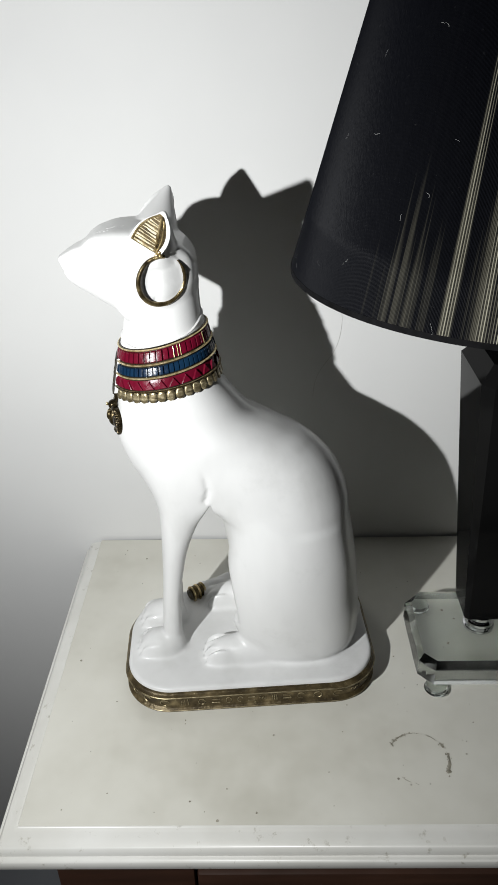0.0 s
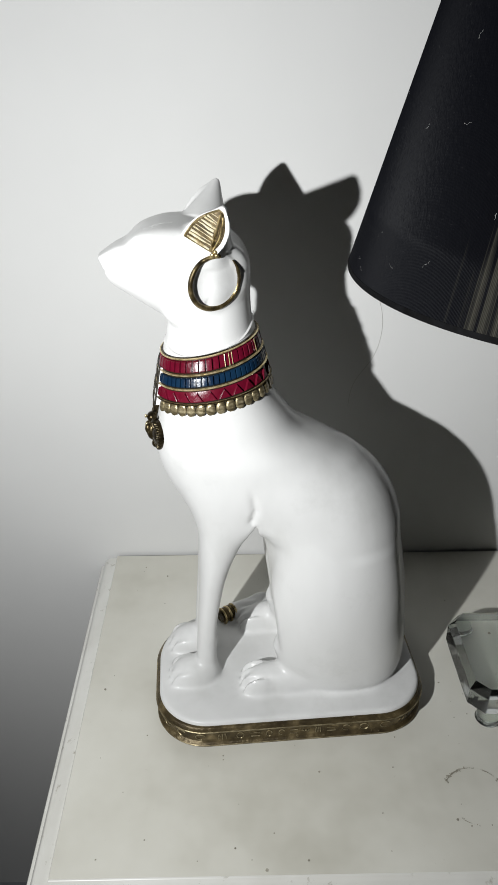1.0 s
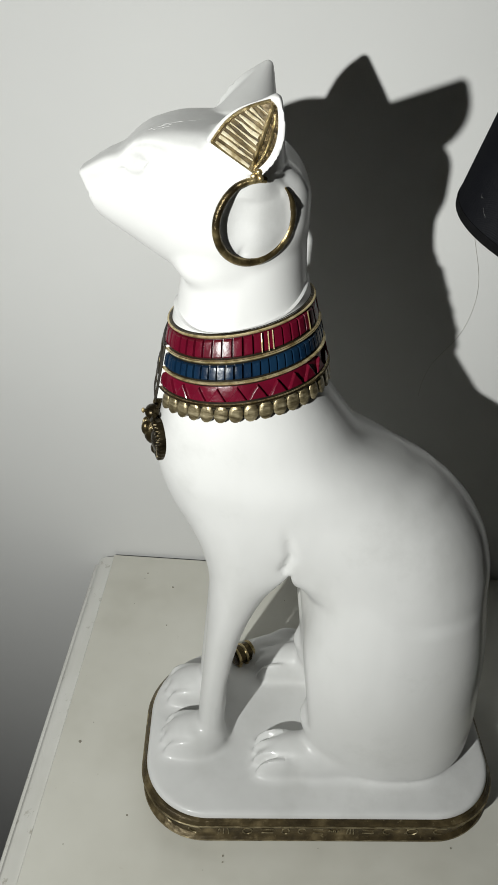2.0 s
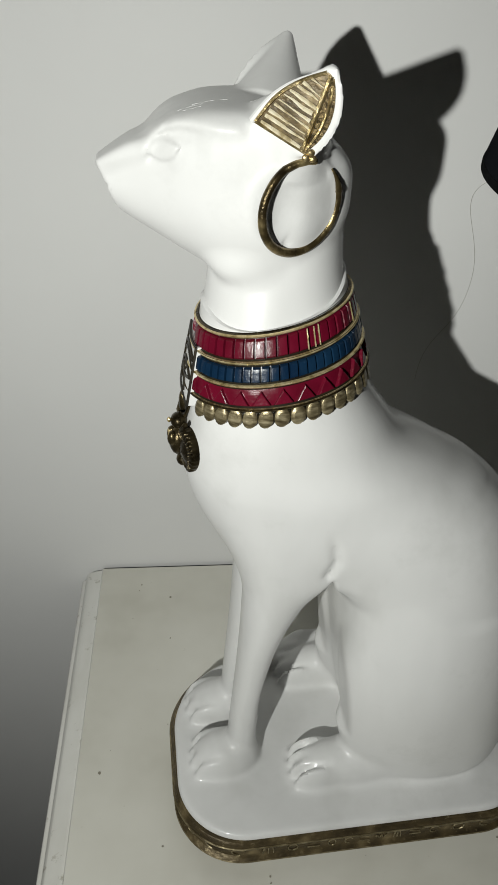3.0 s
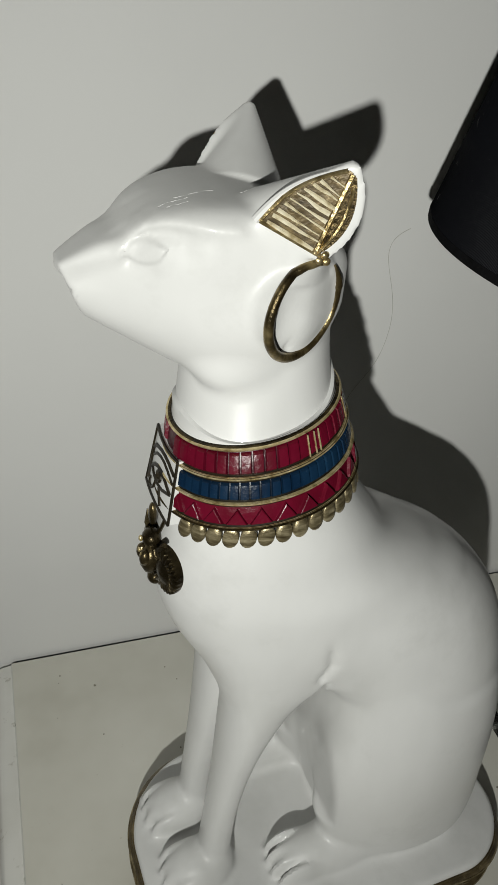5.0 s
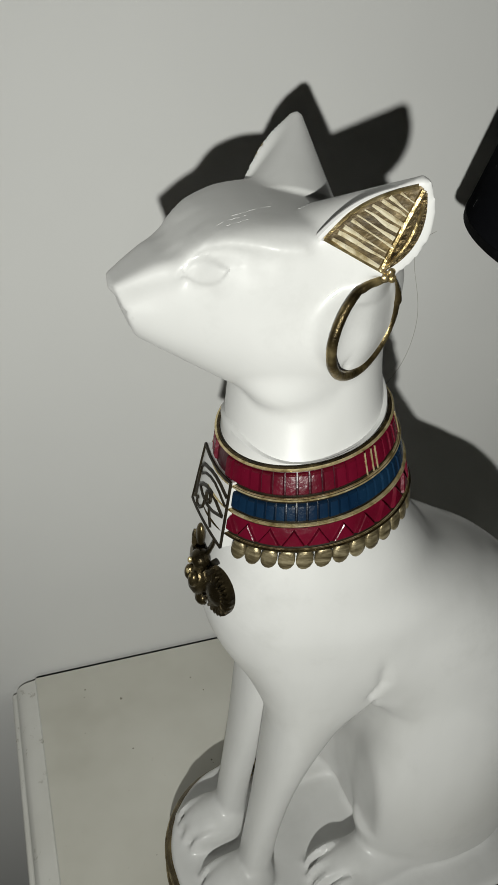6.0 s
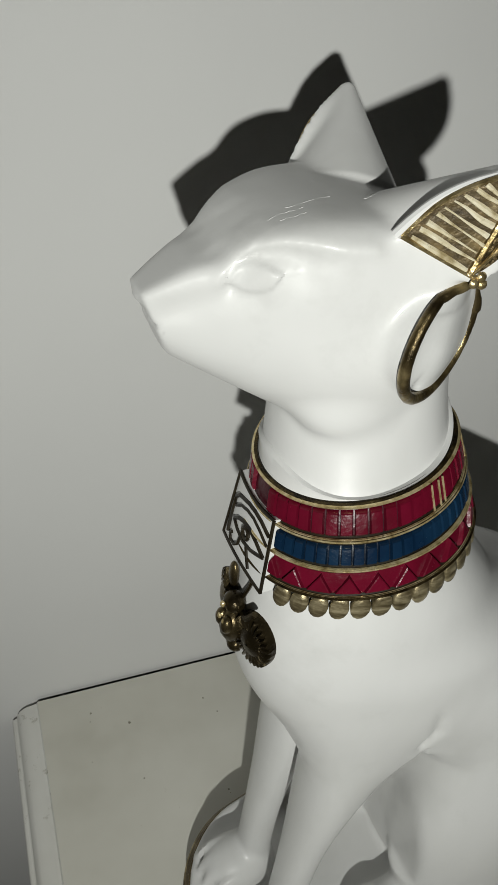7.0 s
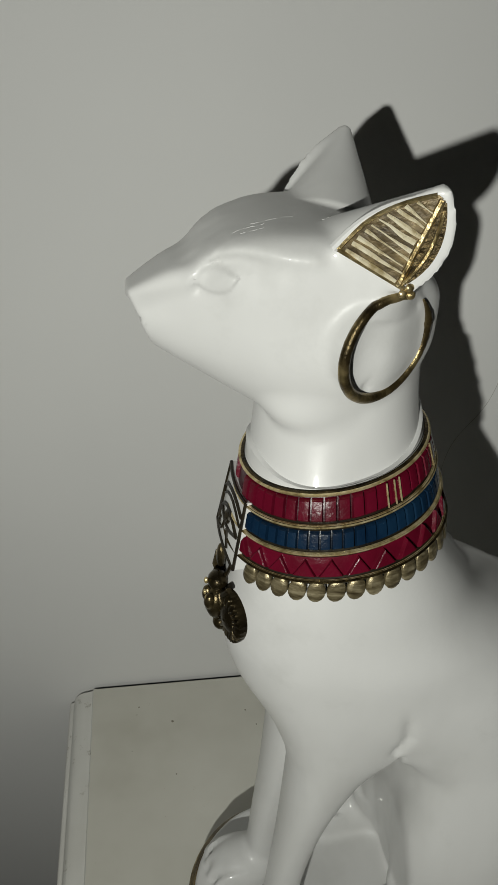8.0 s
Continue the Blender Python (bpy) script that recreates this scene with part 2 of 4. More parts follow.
def cabinet():
    root = tagged(new("bedside_cabinet"), "dark mahogany cabinet with a scuffed white-painted moulded top", "cabinet")
    root.location = (0, 0, 0)
    # moulded top: the flat board, then a stepped and rounded edge on three sides
    prof = [(0.0, 0.0), (0.0015, -0.0028), (0.0045, -0.0034)]
    for k in range(9):
        a = math.pi / 2 * k / 8
        prof.append((0.006 + 0.017 * math.sin(a), -0.004 - 0.015 * (1 - math.cos(a))))
    prof += [(0.0245, -0.0200), (0.0270, -0.0210), (0.0285, -0.0235), (0.0285, -0.0340), (0.0265, -0.0360), (0.010, -0.0362)]
    prof = [(0.78 * o, 0.74 * h) for o, h in prof]
    loops = []
    for o, h in prof:
        e = 0.95 * o
        loops.append([(LEFT - e, BACK, TOP + h), (LEFT - e, FRONT - o, TOP + h), (RIGHT + e, FRONT - o, TOP + h), (RIGHT + e, BACK, TOP + h)])
    edge = rings(loops, cap=False)
    part("edge_moulding", edge, M_EDGE, root, "scuffed white edge moulding with dark grime", 50)
    part("top_board", box((LEFT, FRONT, TOP - 0.0264), (RIGHT, BACK, TOP)), M_TOP, root, "flat cream-white painted board with stains")
    x0, x1, y0 = LEFT + 0.030, RIGHT - 0.030, FRONT - 0.014
    part("side_panel", box((x0, y0 + 0.02, 0.03), (x0 + 0.02, BACK - 0.001, TOP - 0.0272), 0.001), M_WOOD, root)
    part("side_panel", box((x1 - 0.02, y0 + 0.02, 0.03), (x1, BACK - 0.001, TOP - 0.0272), 0.001), M_WOOD, root)
    part("back_panel", box((x0 + 0.021, BACK - 0.012, 0.05), (x1 - 0.021, BACK - 0.002, TOP - 0.0282)), M_WOOD, root)
    part("stile", box((x0, y0, 0.0), (x0 + 0.118, y0 + 0.019, TOP - 0.0272), 0.002), M_WOOD, root)
    part("stile", box((x1 - 0.118, y0, 0.0), (x1, y0 + 0.019, TOP - 0.0272), 0.002), M_WOOD, root)
    part("rail", box((x0 + 0.119, y0 + 0.002, 0.05), (x1 - 0.119, y0 + 0.019, 0.10), 0.002), M_WOOD, root)
    for z0, z1 in ((0.105, 0.375), (0.380, 0.662)):
        drawer = part("drawer", box((x0 + 0.121, y0 - 0.006, z0), (x1 - 0.121, y0 + 0.016, z1), 0.004), M_WOOD, root)
        part("drawer_knob", lathe_y([(0.006, 0.0), (0.006, -0.012), (0.014, -0.018), (0.014, -0.026), (0.006, -0.030)], ((x0 + x1) / 2, y0 - 0.0065, (z0 + z1) / 2)), M_BRONZE, drawer, "dull brass knob")
    for x in (x0 + 0.02, x1 - 0.06):
        part("foot", box((x, BACK - 0.06, 0.0), (x + 0.04, BACK - 0.02, 0.049), 0.003), M_WOOD, root)
    return root


def lathe_y(profile, at, n=24):
    return rings([[(at[0] + r * math.cos(2 * math.pi * i / n), at[1] + y, at[2] + r * math.sin(2 * math.pi * i / n)) for i in range(n)] for r, y in profile])


cabinet()

# ---- the statue: one solid, shaped by blended forms ----
def smooth01(a, b, v):
    t = np.clip((v - a) / (b - a), 0, 1)
    return t * t * (3 - 2 * t)


def smin(a, b, k):
    h = np.clip(0.5 + 0.5 * (b - a) / k, 0, 1)
    return b + (a - b) * h - k * h * (1 - h)


def smax(a, b, k):
    return -smin(-a, -b, k)


def ellipsoid(p, c, r):
    q = [(p[i] - c[i]) / r[i] for i in range(3)]
    k0 = np.sqrt(q[0] ** 2 + q[1] ** 2 + q[2] ** 2) + 1e-9
    k1 = np.sqrt(sum((q[i] / r[i]) ** 2 for i in range(3))) + 1e-9
    return k0 * (k0 - 1) / k1


def cone(p, a, b, ra, rb):
    ab = [b[i] - a[i] for i in range(3)]
    t = np.clip(sum((p[i] - a[i]) * ab[i] for i in range(3)) / sum(v * v for v in ab), 0, 1)
    return np.sqrt(sum((p[i] - a[i] - t * ab[i]) ** 2 for i in range(3))) - (ra + (rb - ra) * t)


def spline(z, zs, vs):
    """Smooth interpolation through stations in rising z."""
    zs, vs = np.array(zs), np.array(vs)
    d = np.gradient(vs, zs)
    i = np.clip(np.searchsorted(zs, z) - 1, 0, len(zs) - 2)
    h = zs[i + 1] - zs[i]
    t = np.clip((z - zs[i]) / h, 0, 1)
    return (2 * t ** 3 - 3 * t ** 2 + 1) * vs[i] + (t ** 3 - 2 * t ** 2 + t) * h * d[i] + (3 * t ** 2 - 2 * t ** 3) * vs[i + 1] + (t ** 3 - t ** 2) * h * d[i + 1]


def loft(p, stations, power=2.0, yc=0.0, k=0.006):
    """Horizontal slices (z, front x, back x, half width), from below upwards."""
    zs, xf, xb, w = zip(*stations)
    z = np.clip(p[2], zs[0], zs[-1])
    f, b, h = spline(z, zs, xf), spline(z, zs, xb), spline(z, zs, w)
    c, a = (f + b) / 2, (b - f) / 2
    r = ((np.abs(p[0] - c) / a) ** power + (np.abs(p[1] - yc) / h) ** power + 1e-9) ** (1 / power)
    d = (r - 1) * np.minimum(a, h)
    return smax(smax(d, p[2] - zs[-1], k), zs[0] - p[2], k)


LEAN_Y = 0.015


def centre_y(z):
    """The head sits a little to one side of the body's middle."""
    return -LEAN_Y * (1 - smooth01(0.320, 0.400, z))


TORSO = [(0.198, -0.0800, 0.083, 0.0410), (0.212, -0.0880, 0.081, 0.0440), (0.228, -0.0972, 0.076, 0.0472), (0.253, -0.1080, 0.062, 0.0490), (0.272, -0.1118, 0.036, 0.0485), (0.289, -0.1110, 0.007, 0.0448),
         (0.304, -0.1085, -0.006, 0.0420), (0.321, -0.1050, -0.018, 0.0370), (0.350, -0.1012, -0.0287, 0.0343), (0.362, -0.0992, -0.0303, 0.0318), (0.377, -0.0970, -0.0325, 0.0302), (0.405, -0.0970, -0.0340, 0.0302), (0.425, -0.096, -0.036, 0.0302)]
HIND = [(0.024, 0.001, 0.109, 0.060), (0.040, -0.002, 0.1115, 0.063), (0.059, -0.006, 0.1120, 0.065), (0.097, -0.013, 0.1095, 0.065), (0.132, -0.0175, 0.1060, 0.0635), (0.173, -0.0235, 0.0990, 0.061), (0.205, -0.032, 0.0925, 0.0575), (0.232, -0.040, 0.079, 0.0525), (0.256, -0.044, 0.054, 0.044)]
LEG = [(0.024, -0.090, -0.067, 0.0125), (0.050, -0.0885, -0.0690, 0.0115), (0.088, -0.0860, -0.0665, 0.0115), (0.123, -0.0835, -0.0625, 0.0135), (0.164, -0.0815, -0.0525, 0.0180), (0.185, -0.0810, -0.0430, 0.0200), (0.203, -0.0810, -0.0320, 0.0212), (0.235, -0.082, -0.030, 0.0190), (0.265, -0.080, -0.035, 0.0150)]
BASE_Z = 0.030


def base_shape(x, y, grow=0.0):
    """Distance from the outline of the base, a rectangle with wide round corners, narrower behind the forepaws."""
    u, v = x + 0.0015, y + 0.0185
    r = 0.046
    half = np.where(v > 0, 0.0800 - 0.21 * np.maximum(0.0, 0.01 - x), 0.0815)
    qx, qy = np.abs(u) - (0.1250 + grow - r), np.abs(v) - (half + grow - r)
    return np.hypot(np.maximum(qx, 0), np.maximum(qy, 0)) + np.minimum(np.maximum(qx, qy), 0) - r


def paw(p, x, y, length, width, high, toes=4):
    """A flat paw with toes, pointing to -x; x, y: its front middle."""
    d = ellipsoid(p, (x + length * 0.58, y, BASE_Z + high * 0.25), (length * 0.55, width * 0.5, high * 0.85))
    for k in range(toes):
        o = (k - (toes - 1) / 2) / toes
        toe = ellipsoid(p, (x + 0.0135 + abs(o) * 0.010, y + o * width * 0.96, BASE_Z + high * 0.20), (0.0155, width * 0.128, high * 0.60))
        d = smin(d, toe, 0.0020)
    return d


def body_field(x, y, z):
    yy = y - centre_y(z)
    s = (x, np.abs(yy), z)
    p = (x, yy, z)
    d = loft(p, TORSO, 2.1, k=0.014)
    d = smin(d, loft(p, HIND, 2.3, k=0.02), 0.016)
    d = smin(d, loft(s, LEG, 2.2, yc=0.0205), 0.012)
    # thigh, with the fold above it
    fold = z - (0.181 + 0.10 * (x - 0.02) - 2.2 * (x - 0.035) ** 2 + 0.04 * smooth01(0.050, -0.028, x))
    thigh = smax(ellipsoid(s, (0.036, 0.034, 0.116), (0.058, 0.0331, 0.114)), fold, 0.006)
    d = smin(d, thigh, 0.007)
    # hollow behind the shoulder
    elbow = along(x, z, [(-0.0430, 0.268), (-0.0395, 0.256), (-0.0365, 0.243), (-0.0345, 0.231), (-0.0375, 0.219)])
    d = d + smooth01(0.030, 0.042, s[1]) * 0.0019 * np.exp(-(elbow / 0.0028) ** 2) * smooth01(0.258, 0.232, z)
    d = smax(d, -cone(s, (-0.016, 0.070, 0.300), (-0.006, 0.072, 0.262), 0.012, 0.010), 0.016)
    # pointed gap between the foreleg and the thigh
    back = np.interp(z, [0.075, 0.096, 0.122, 0.145, 0.168, 0.190, 0.2125], [-0.0690, -0.0680, -0.0635, -0.0590, -0.0528, -0.0445, -0.0335])
    fore = np.interp(z, [0.075, 0.097, 0.131, 0.167, 0.185, 0.2125], [-0.0120, -0.0145, -0.0192, -0.0240, -0.0280, -0.0335])
    gap = smax(np.maximum(np.maximum(back - x, x - fore), z - 0.2125), 0.072 - z, 0.006)
    d = smax(d, -gap, 0.003)
    # paws
    d = smin(d, paw((x, yy, z), -0.1135, -0.0250, 0.040, 0.034, 0.018), 0.005)
    d = smin(d, paw((x, yy, z), -0.1135, 0.0180, 0.040, 0.034, 0.018), 0.005)
    d = smin(d, paw((x, yy, z), -0.0475, -0.0410, 0.074, 0.033, 0.021), 0.006)
    d = smin(d, paw((x, yy, z), -0.0455, 0.0410, 0.074, 0.033, 0.021), 0.006)
    # tail, round the far side
    tail = cone((x, yy, z), (0.104, 0.000, 0.046), (0.098, 0.048, 0.039), 0.013, 0.011)
    tail = smin(tail, cone((x, yy, z), (0.098, 0.048, 0.039), (0.050, 0.066, 0.038), 0.011, 0.010), 0.006)
    tail = smin(tail, cone((x, yy, z), (0.050, 0.066, 0.038), (-0.020, 0.061, 0.037), 0.010, 0.009), 0.006)
    tail = smin(tail, cone((x, yy, z), (-0.020, 0.061, 0.037), (-0.047, 0.053, 0.036), 0.009, 0.008), 0.006)
    d = smin(d, tail, 0.005)
    slab = smax(base_shape(x, y, -0.002), z - BASE_Z, 0.004)
    slab = np.maximum(slab, 0.020 - z)
    return smin(d, slab, 0.006)


EAR_F, EAR_T, EAR_L = Vector((-0.0825, 0.0335, 0.4455)), Vector((-0.0545, 0.0490, 0.4675)), Vector((-0.0590, 0.0465, 0.4335))
EAR_N = (EAR_T - EAR_F).cross(EAR_L - EAR_F).normalized()
EAR_N = EAR_N if EAR_N.y > 0 else -EAR_N
EAR_R = EAR_F + (EAR_L - EAR_F) * 0.90

HEAD = [(-0.1450, 0.4246, 0.4108, 0.0066), (-0.1405, 0.4275, 0.4062, 0.0088), (-0.1310, 0.4330, 0.3990, 0.0130), (-0.1240, 0.4364, 0.3945, 0.0168), (-0.1180, 0.4408, 0.3907, 0.0203), (-0.1120, 0.4445, 0.3870, 0.0240), (-0.1000, 0.4482, 0.3800, 0.0305),
        (-0.0880, 0.4490, 0.3740, 0.0345), (-0.0740, 0.4480, 0.3730, 0.0372), (-0.0600, 0.4440, 0.3760, 0.0372), (-0.0460, 0.4360, 0.3840, 0.0290), (-0.0340, 0.4250, 0.3950, 0.0205)]
BROW = [(-0.1240, 0.4300), (-0.1234, 0.4325), (-0.1199, 0.4376), (-0.1161, 0.4408), (-0.1100, 0.4428), (-0.0992, 0.4428), (-0.0881, 0.4425)]


def along(x, z, line):
    """Distance in the side view from a bent line."""
    best = None
    for (ax, az), (bx, bz) in zip(line, line[1:]):
        t = np.clip(((x - ax) * (bx - ax) + (z - az) * (bz - az)) / ((bx - ax) ** 2 + (bz - az) ** 2), 0, 1)
        q = np.hypot(x - ax - t * (bx - ax), z - az - t * (bz - az))
        best = q if best is None else np.minimum(best, q)
    return best


def bowed(p, a, b, sag):
    """Distance from an edge of the ear's leaf, a to b, bowed outwards by sag."""
    mid, chord = (a + b) / 2, (b - a).length
    out = (b - a).cross(EAR_N).normalized()
    inner = (EAR_F + EAR_T + EAR_R) / 3
    out = out if out.dot(mid - inner) > 0 else -out
    r = (chord ** 2 / 4 + sag ** 2) / (2 * sag)
    c = mid - out * (r - sag)
    q = [p[0] - c.x, p[1] - c.y, p[2] - c.z]
    h = q[0] * EAR_N.x + q[1] * EAR_N.y + q[2] * EAR_N.z
    return np.sqrt(np.maximum(q[0] ** 2 + q[1] ** 2 + q[2] ** 2 - h ** 2, 1e-12)) - r


def head_field(x, y, z):
    yy = y - centre_y(z)
    s = (x, np.abs(yy), z)
    # skull and muzzle: upright slices along x, boxy above, round below
    xs, top, low, wide = zip(*HEAD)
    xc = np.clip(x, xs[0], xs[-1])
    t, b, w = spline(xc, xs, top), spline(xc, xs, low), spline(xc, xs, wide)
    v = (z - (t + b) / 2) / ((t - b) / 2)
    power = 2.1 + 5.0 * smooth01(0.0, 0.65, v)
    r = ((s[1] / w) ** power + np.abs(v) ** power + 1e-9) ** (1 / power)
    d = (r - 1) * np.minimum(w, (t - b) / 2)
    d = smax(smax(d, xs[0] + 0.38 * (0.4246 - z) - x, 0.0014), x - xs[-1], 0.008)
    d = smin(d, loft((x, yy, z), TORSO, 2.1, k=0.012), 0.003)
    # jowl above the throat
    d = smin(d, ellipsoid(s, (-0.0800, 0.0170, 0.3860), (0.0185, 0.0142, 0.0120)), 0.005)
    # brow, socket and almond-shaped eye in relief
    brow = along(x, z, BROW)
    socket = along(x, z, [(-0.1190, 0.4335), (-0.1060, 0.4365)])
    hollow = along(x, z, [(-0.1390, 0.4195), (-0.1270, 0.4240), (-0.1160, 0.4270)])
    under = along(x, z, [(a + 0.0014, b - 0.0030) for a, b in BROW[1:6]])
    fade = 1 - smooth01(-0.114, -0.092, x)
    u, q = (x + 0.1165) * 0.95 + (z - 0.4322) * 0.30, -(x + 0.1165) * 0.30 + (z - 0.4322) * 0.95
    lid = np.maximum(1 - (u / 0.0074) ** 2, 0.0) * 0.0050 - np.abs(q)
    side = smooth01(0.004, 0.010, s[1])
    d = d + side * (fade * 0.0016 * np.exp(-(under / 0.0028) ** 2) - 0.0011 * np.exp(-(brow / 0.0024) ** 2) + 0.0015 * np.exp(-(socket / 0.0066) ** 2) + 0.0013 * np.exp(-(hollow / 0.0042) ** 2) - 0.0016 * smooth01(-0.0006, 0.0024, lid))
    # nose and mouth
    d = smin(d, ellipsoid(s, (-0.1424, 0.0, 0.4222), (0.0028, 0.0056, 0.0022)), 0.0012)
    d = smax(d, -ellipsoid(s, (-0.1430, 0.0045, 0.4150), (0.0032, 0.0045, 0.0007)), 0.0012)
    # ears: a cone cut flat on its outer side
    ear = cone(s, (-0.0665, 0.0235, 0.4365), (-0.0550, 0.0452, 0.4655), 0.0205, 0.0026)
    ear = smax(ear, s[0] + 0.0470 + 0.10 * (s[2] - 0.45), 0.004)
    cut = (s[0] - EAR_F.x) * EAR_N.x + (s[1] - EAR_F.y) * EAR_N.y + (s[2] - EAR_F.z) * EAR_N.z
    leaf = smax(smax(bowed(s, EAR_F, EAR_T, 0.0042), bowed(s, EAR_T, EAR_R, 0.0072), 0.002), bowed(s, EAR_R, EAR_F, 0.0012), 0.002)
    leaf = smax(leaf - 0.0008 - 0.75 * cut, -cut - 0.0085, 0.003)
    ear = smin(ear, leaf, 0.003)
    ear = smax(ear, cut, 0.0012)
    d = smin(d, ear, 0.0016)
    # sculpted lobe that fills the ring, with a soft fold down it
    rx, ry, rz = s[0] + 0.0612, s[1] - 0.0362, s[2] - 0.4130
    w = (0.44 * rx + 0.89 * ry - 0.08 * rz) / 0.996
    u = 0.897 * rx - 0.443 * ry
    r = np.sqrt(np.maximum(rx * rx + ry * ry + rz * rz - w * w, 1e-12))
    fold = (u - 0.0045 - 0.577 * (rz - 0.001)) * 0.866
    face = w + 0.0008 + smooth01(0.0190, 0.0150, r) * (0.0012 + 0.0026 * np.exp(-(fold / 0.0017) ** 2))
    d = smin(d, smax(smax(face, r - 0.0190, 0.0012), -w - 0.016, 0.003), 0.0030)
    return d


def net(field, lo, hi, step):
    """The zero surface of a field as quads: one vertex in each crossed cell, drawn onto the surface."""
    axes = [np.arange(lo[i], hi[i] + step, step) for i in range(3)]
    gx, gy, gz = np.meshgrid(*axes, indexing="ij")
    f = field(gx, gy, gz)
    n = f.shape
    inside = f < 0
    corner = [inside[a:n[0] - 1 + a, b:n[1] - 1 + b, c:n[2] - 1 + c] for a in (0, 1) for b in (0, 1) for c in (0, 1)]
    count = sum(c.astype(np.int8) for c in corner)
    cells = (count > 0) & (count < 8)
    index = -np.ones(cells.shape, dtype=np.int64)
    index[cells] = np.arange(cells.sum())
    ijk = np.argwhere(cells)
    p = np.array(lo) + (ijk + 0.5) * step
    for _ in range(4):
        e = step * 0.25
        v = field(*p.T)
        g = np.stack([field(*(p + e * np.eye(3)[i]).T) - field(*(p - e * np.eye(3)[i]).T) for i in range(3)], axis=1) / (2 * e)
        move = -(v / np.maximum((g ** 2).sum(axis=1), 0.2))[:, None] * g
        p = p + np.clip(move, -0.7 * step, 0.7 * step)
    faces = []
    for axis in range(3):
        a = np.take(inside, range(n[axis] - 1), axis=axis)
        b = np.take(inside, range(1, n[axis]), axis=axis)
        o1, o2 = [i for i in range(3) if i != axis]
        for flip in (False, True):
            at = np.argwhere((a & ~b) if not flip else (~a & b))
            ok = (at[:, o1] > 0) & (at[:, o2] > 0) & (at[:, o1] < n[o1] - 1) & (at[:, o2] < n[o2] - 1)
            at = at[ok]
            quad = []
            for d1, d2 in ((1, 1), (0, 1), (0, 0), (1, 0)):
                c = at.copy()
                c[:, o1] -= d1
                c[:, o2] -= d2
                quad.append(index[c[:, 0], c[:, 1], c[:, 2]])
            quad = np.stack(quad, axis=1)
            turn = flip != (axis == 1)
            faces.append(quad[:, ::-1] if turn else quad)
    return p, np.concatenate(faces)


class Solid:
    """Collects pieces of one mesh with several materials."""

    def __init__(self):
        self.verts, self.faces, self.mats, self.slots = [], [], [], []

    def add(self, verts, faces, mat):
        if mat not in self.slots:
            self.slots.append(mat)
        base = len(self.verts)
        self.verts.extend(tuple(map(float, v)) for v in verts)
        self.faces.extend(tuple(base + int(i) for i in f) for f in faces)
        self.mats.extend([self.slots.index(mat)] * len(faces))

    def grid(self, rows, mat, closed_u=False, closed_v=False):
        """rows: lists of points; a skin over them."""
        n, m = len(rows), len(rows[0])
        faces = []
        for i in range(n if closed_v else n - 1):
            for j in range(m if closed_u else m - 1):
                faces.append((i * m + j, i * m + (j + 1) % m, (i + 1) % n * m + (j + 1) % m, (i + 1) % n * m + j))
        self.add([p for row in rows for p in row], faces, mat)

    def tube(self, points, radius, mat, sides=8, closed=False):
        pts = [Vector(p) for p in points]
        n = len(pts)
        rows = []
        for i, p in enumerate(pts):
            t = (pts[(i + 1) % n] - pts[i - 1]) if closed else (pts[min(i + 1, n - 1)] - pts[max(i - 1, 0)])
            t.normalize()
            side = t.cross(Vector((0.13, 0.21, 1.0))).normalized()
            up = side.cross(t)
            r = radius(i / max(n - 1, 1)) if callable(radius) else radius
            rows.append([p + r * (math.cos(2 * math.pi * k / sides) * side + math.sin(2 * math.pi * k / sides) * up) for k in range(sides)])
        self.grid(rows, mat, closed_u=True, closed_v=closed)
        if not closed:
            self.add(rows[0], [tuple(range(sides))[::-1]], mat)
            self.add(rows[-1], [tuple(range(sides))], mat)

    def blob(self, centre, radii, mat, turn=None, n=12, m=8):
        rows = []
        turn = turn or Matrix.Identity(3)
        for i in range(m + 1):
            a = math.pi * min(max(i / m, 0.02), 0.98)
            rows.append([Vector(centre) + turn @ Vector((radii[0] * math.sin(a) * math.cos(2 * math.pi * k / n), radii[1] * math.sin(a) * math.sin(2 * math.pi * k / n), radii[2] * math.cos(a))) for k in range(n)])
        self.grid(rows, mat, closed_u=True)

    def mesh(self, name):
        me = bpy.data.meshes.new(name)
        me.from_pydata(self.verts, [], self.faces)
        for m in self.slots:
            me.materials.append(m)
        me.polygons.foreach_set("material_index", np.array(self.mats, dtype=np.int32))
        me.validate()
        smooth_mesh(me, 42.0)
        return me


# the collar: a flaring band; th runs round from the breast, s down from its upper rim, o out from its face
def collar(th, s, o=0.0):
    cx = -0.0658 + 0.0015 * s
    a, b = 0.0356 + 0.0081 * s, 0.0338 + 0.0048 * s
    z = 0.3598 - 0.0345 * s - (0.0074 - 0.0005 * s) * math.cos(th)
    out = 0.97 * o
    return Vector((cx - (a + out) * math.cos(th), centre_y(z) - (b + out) * math.sin(th), z + 0.25 * o))


def band(sol, s0, s1, o, mat, rise=0.0, n=120):
    """A closed ring-shaped band of round section."""
    rows = []
    for k in range(7):
        f = k / 6
        rows.append([collar(2 * math.pi * i / n, s0 + (s1 - s0) * f, o + rise * math.sin(math.pi * f)) for i in range(n)])
    sol.grid(rows, mat, closed_u=True)


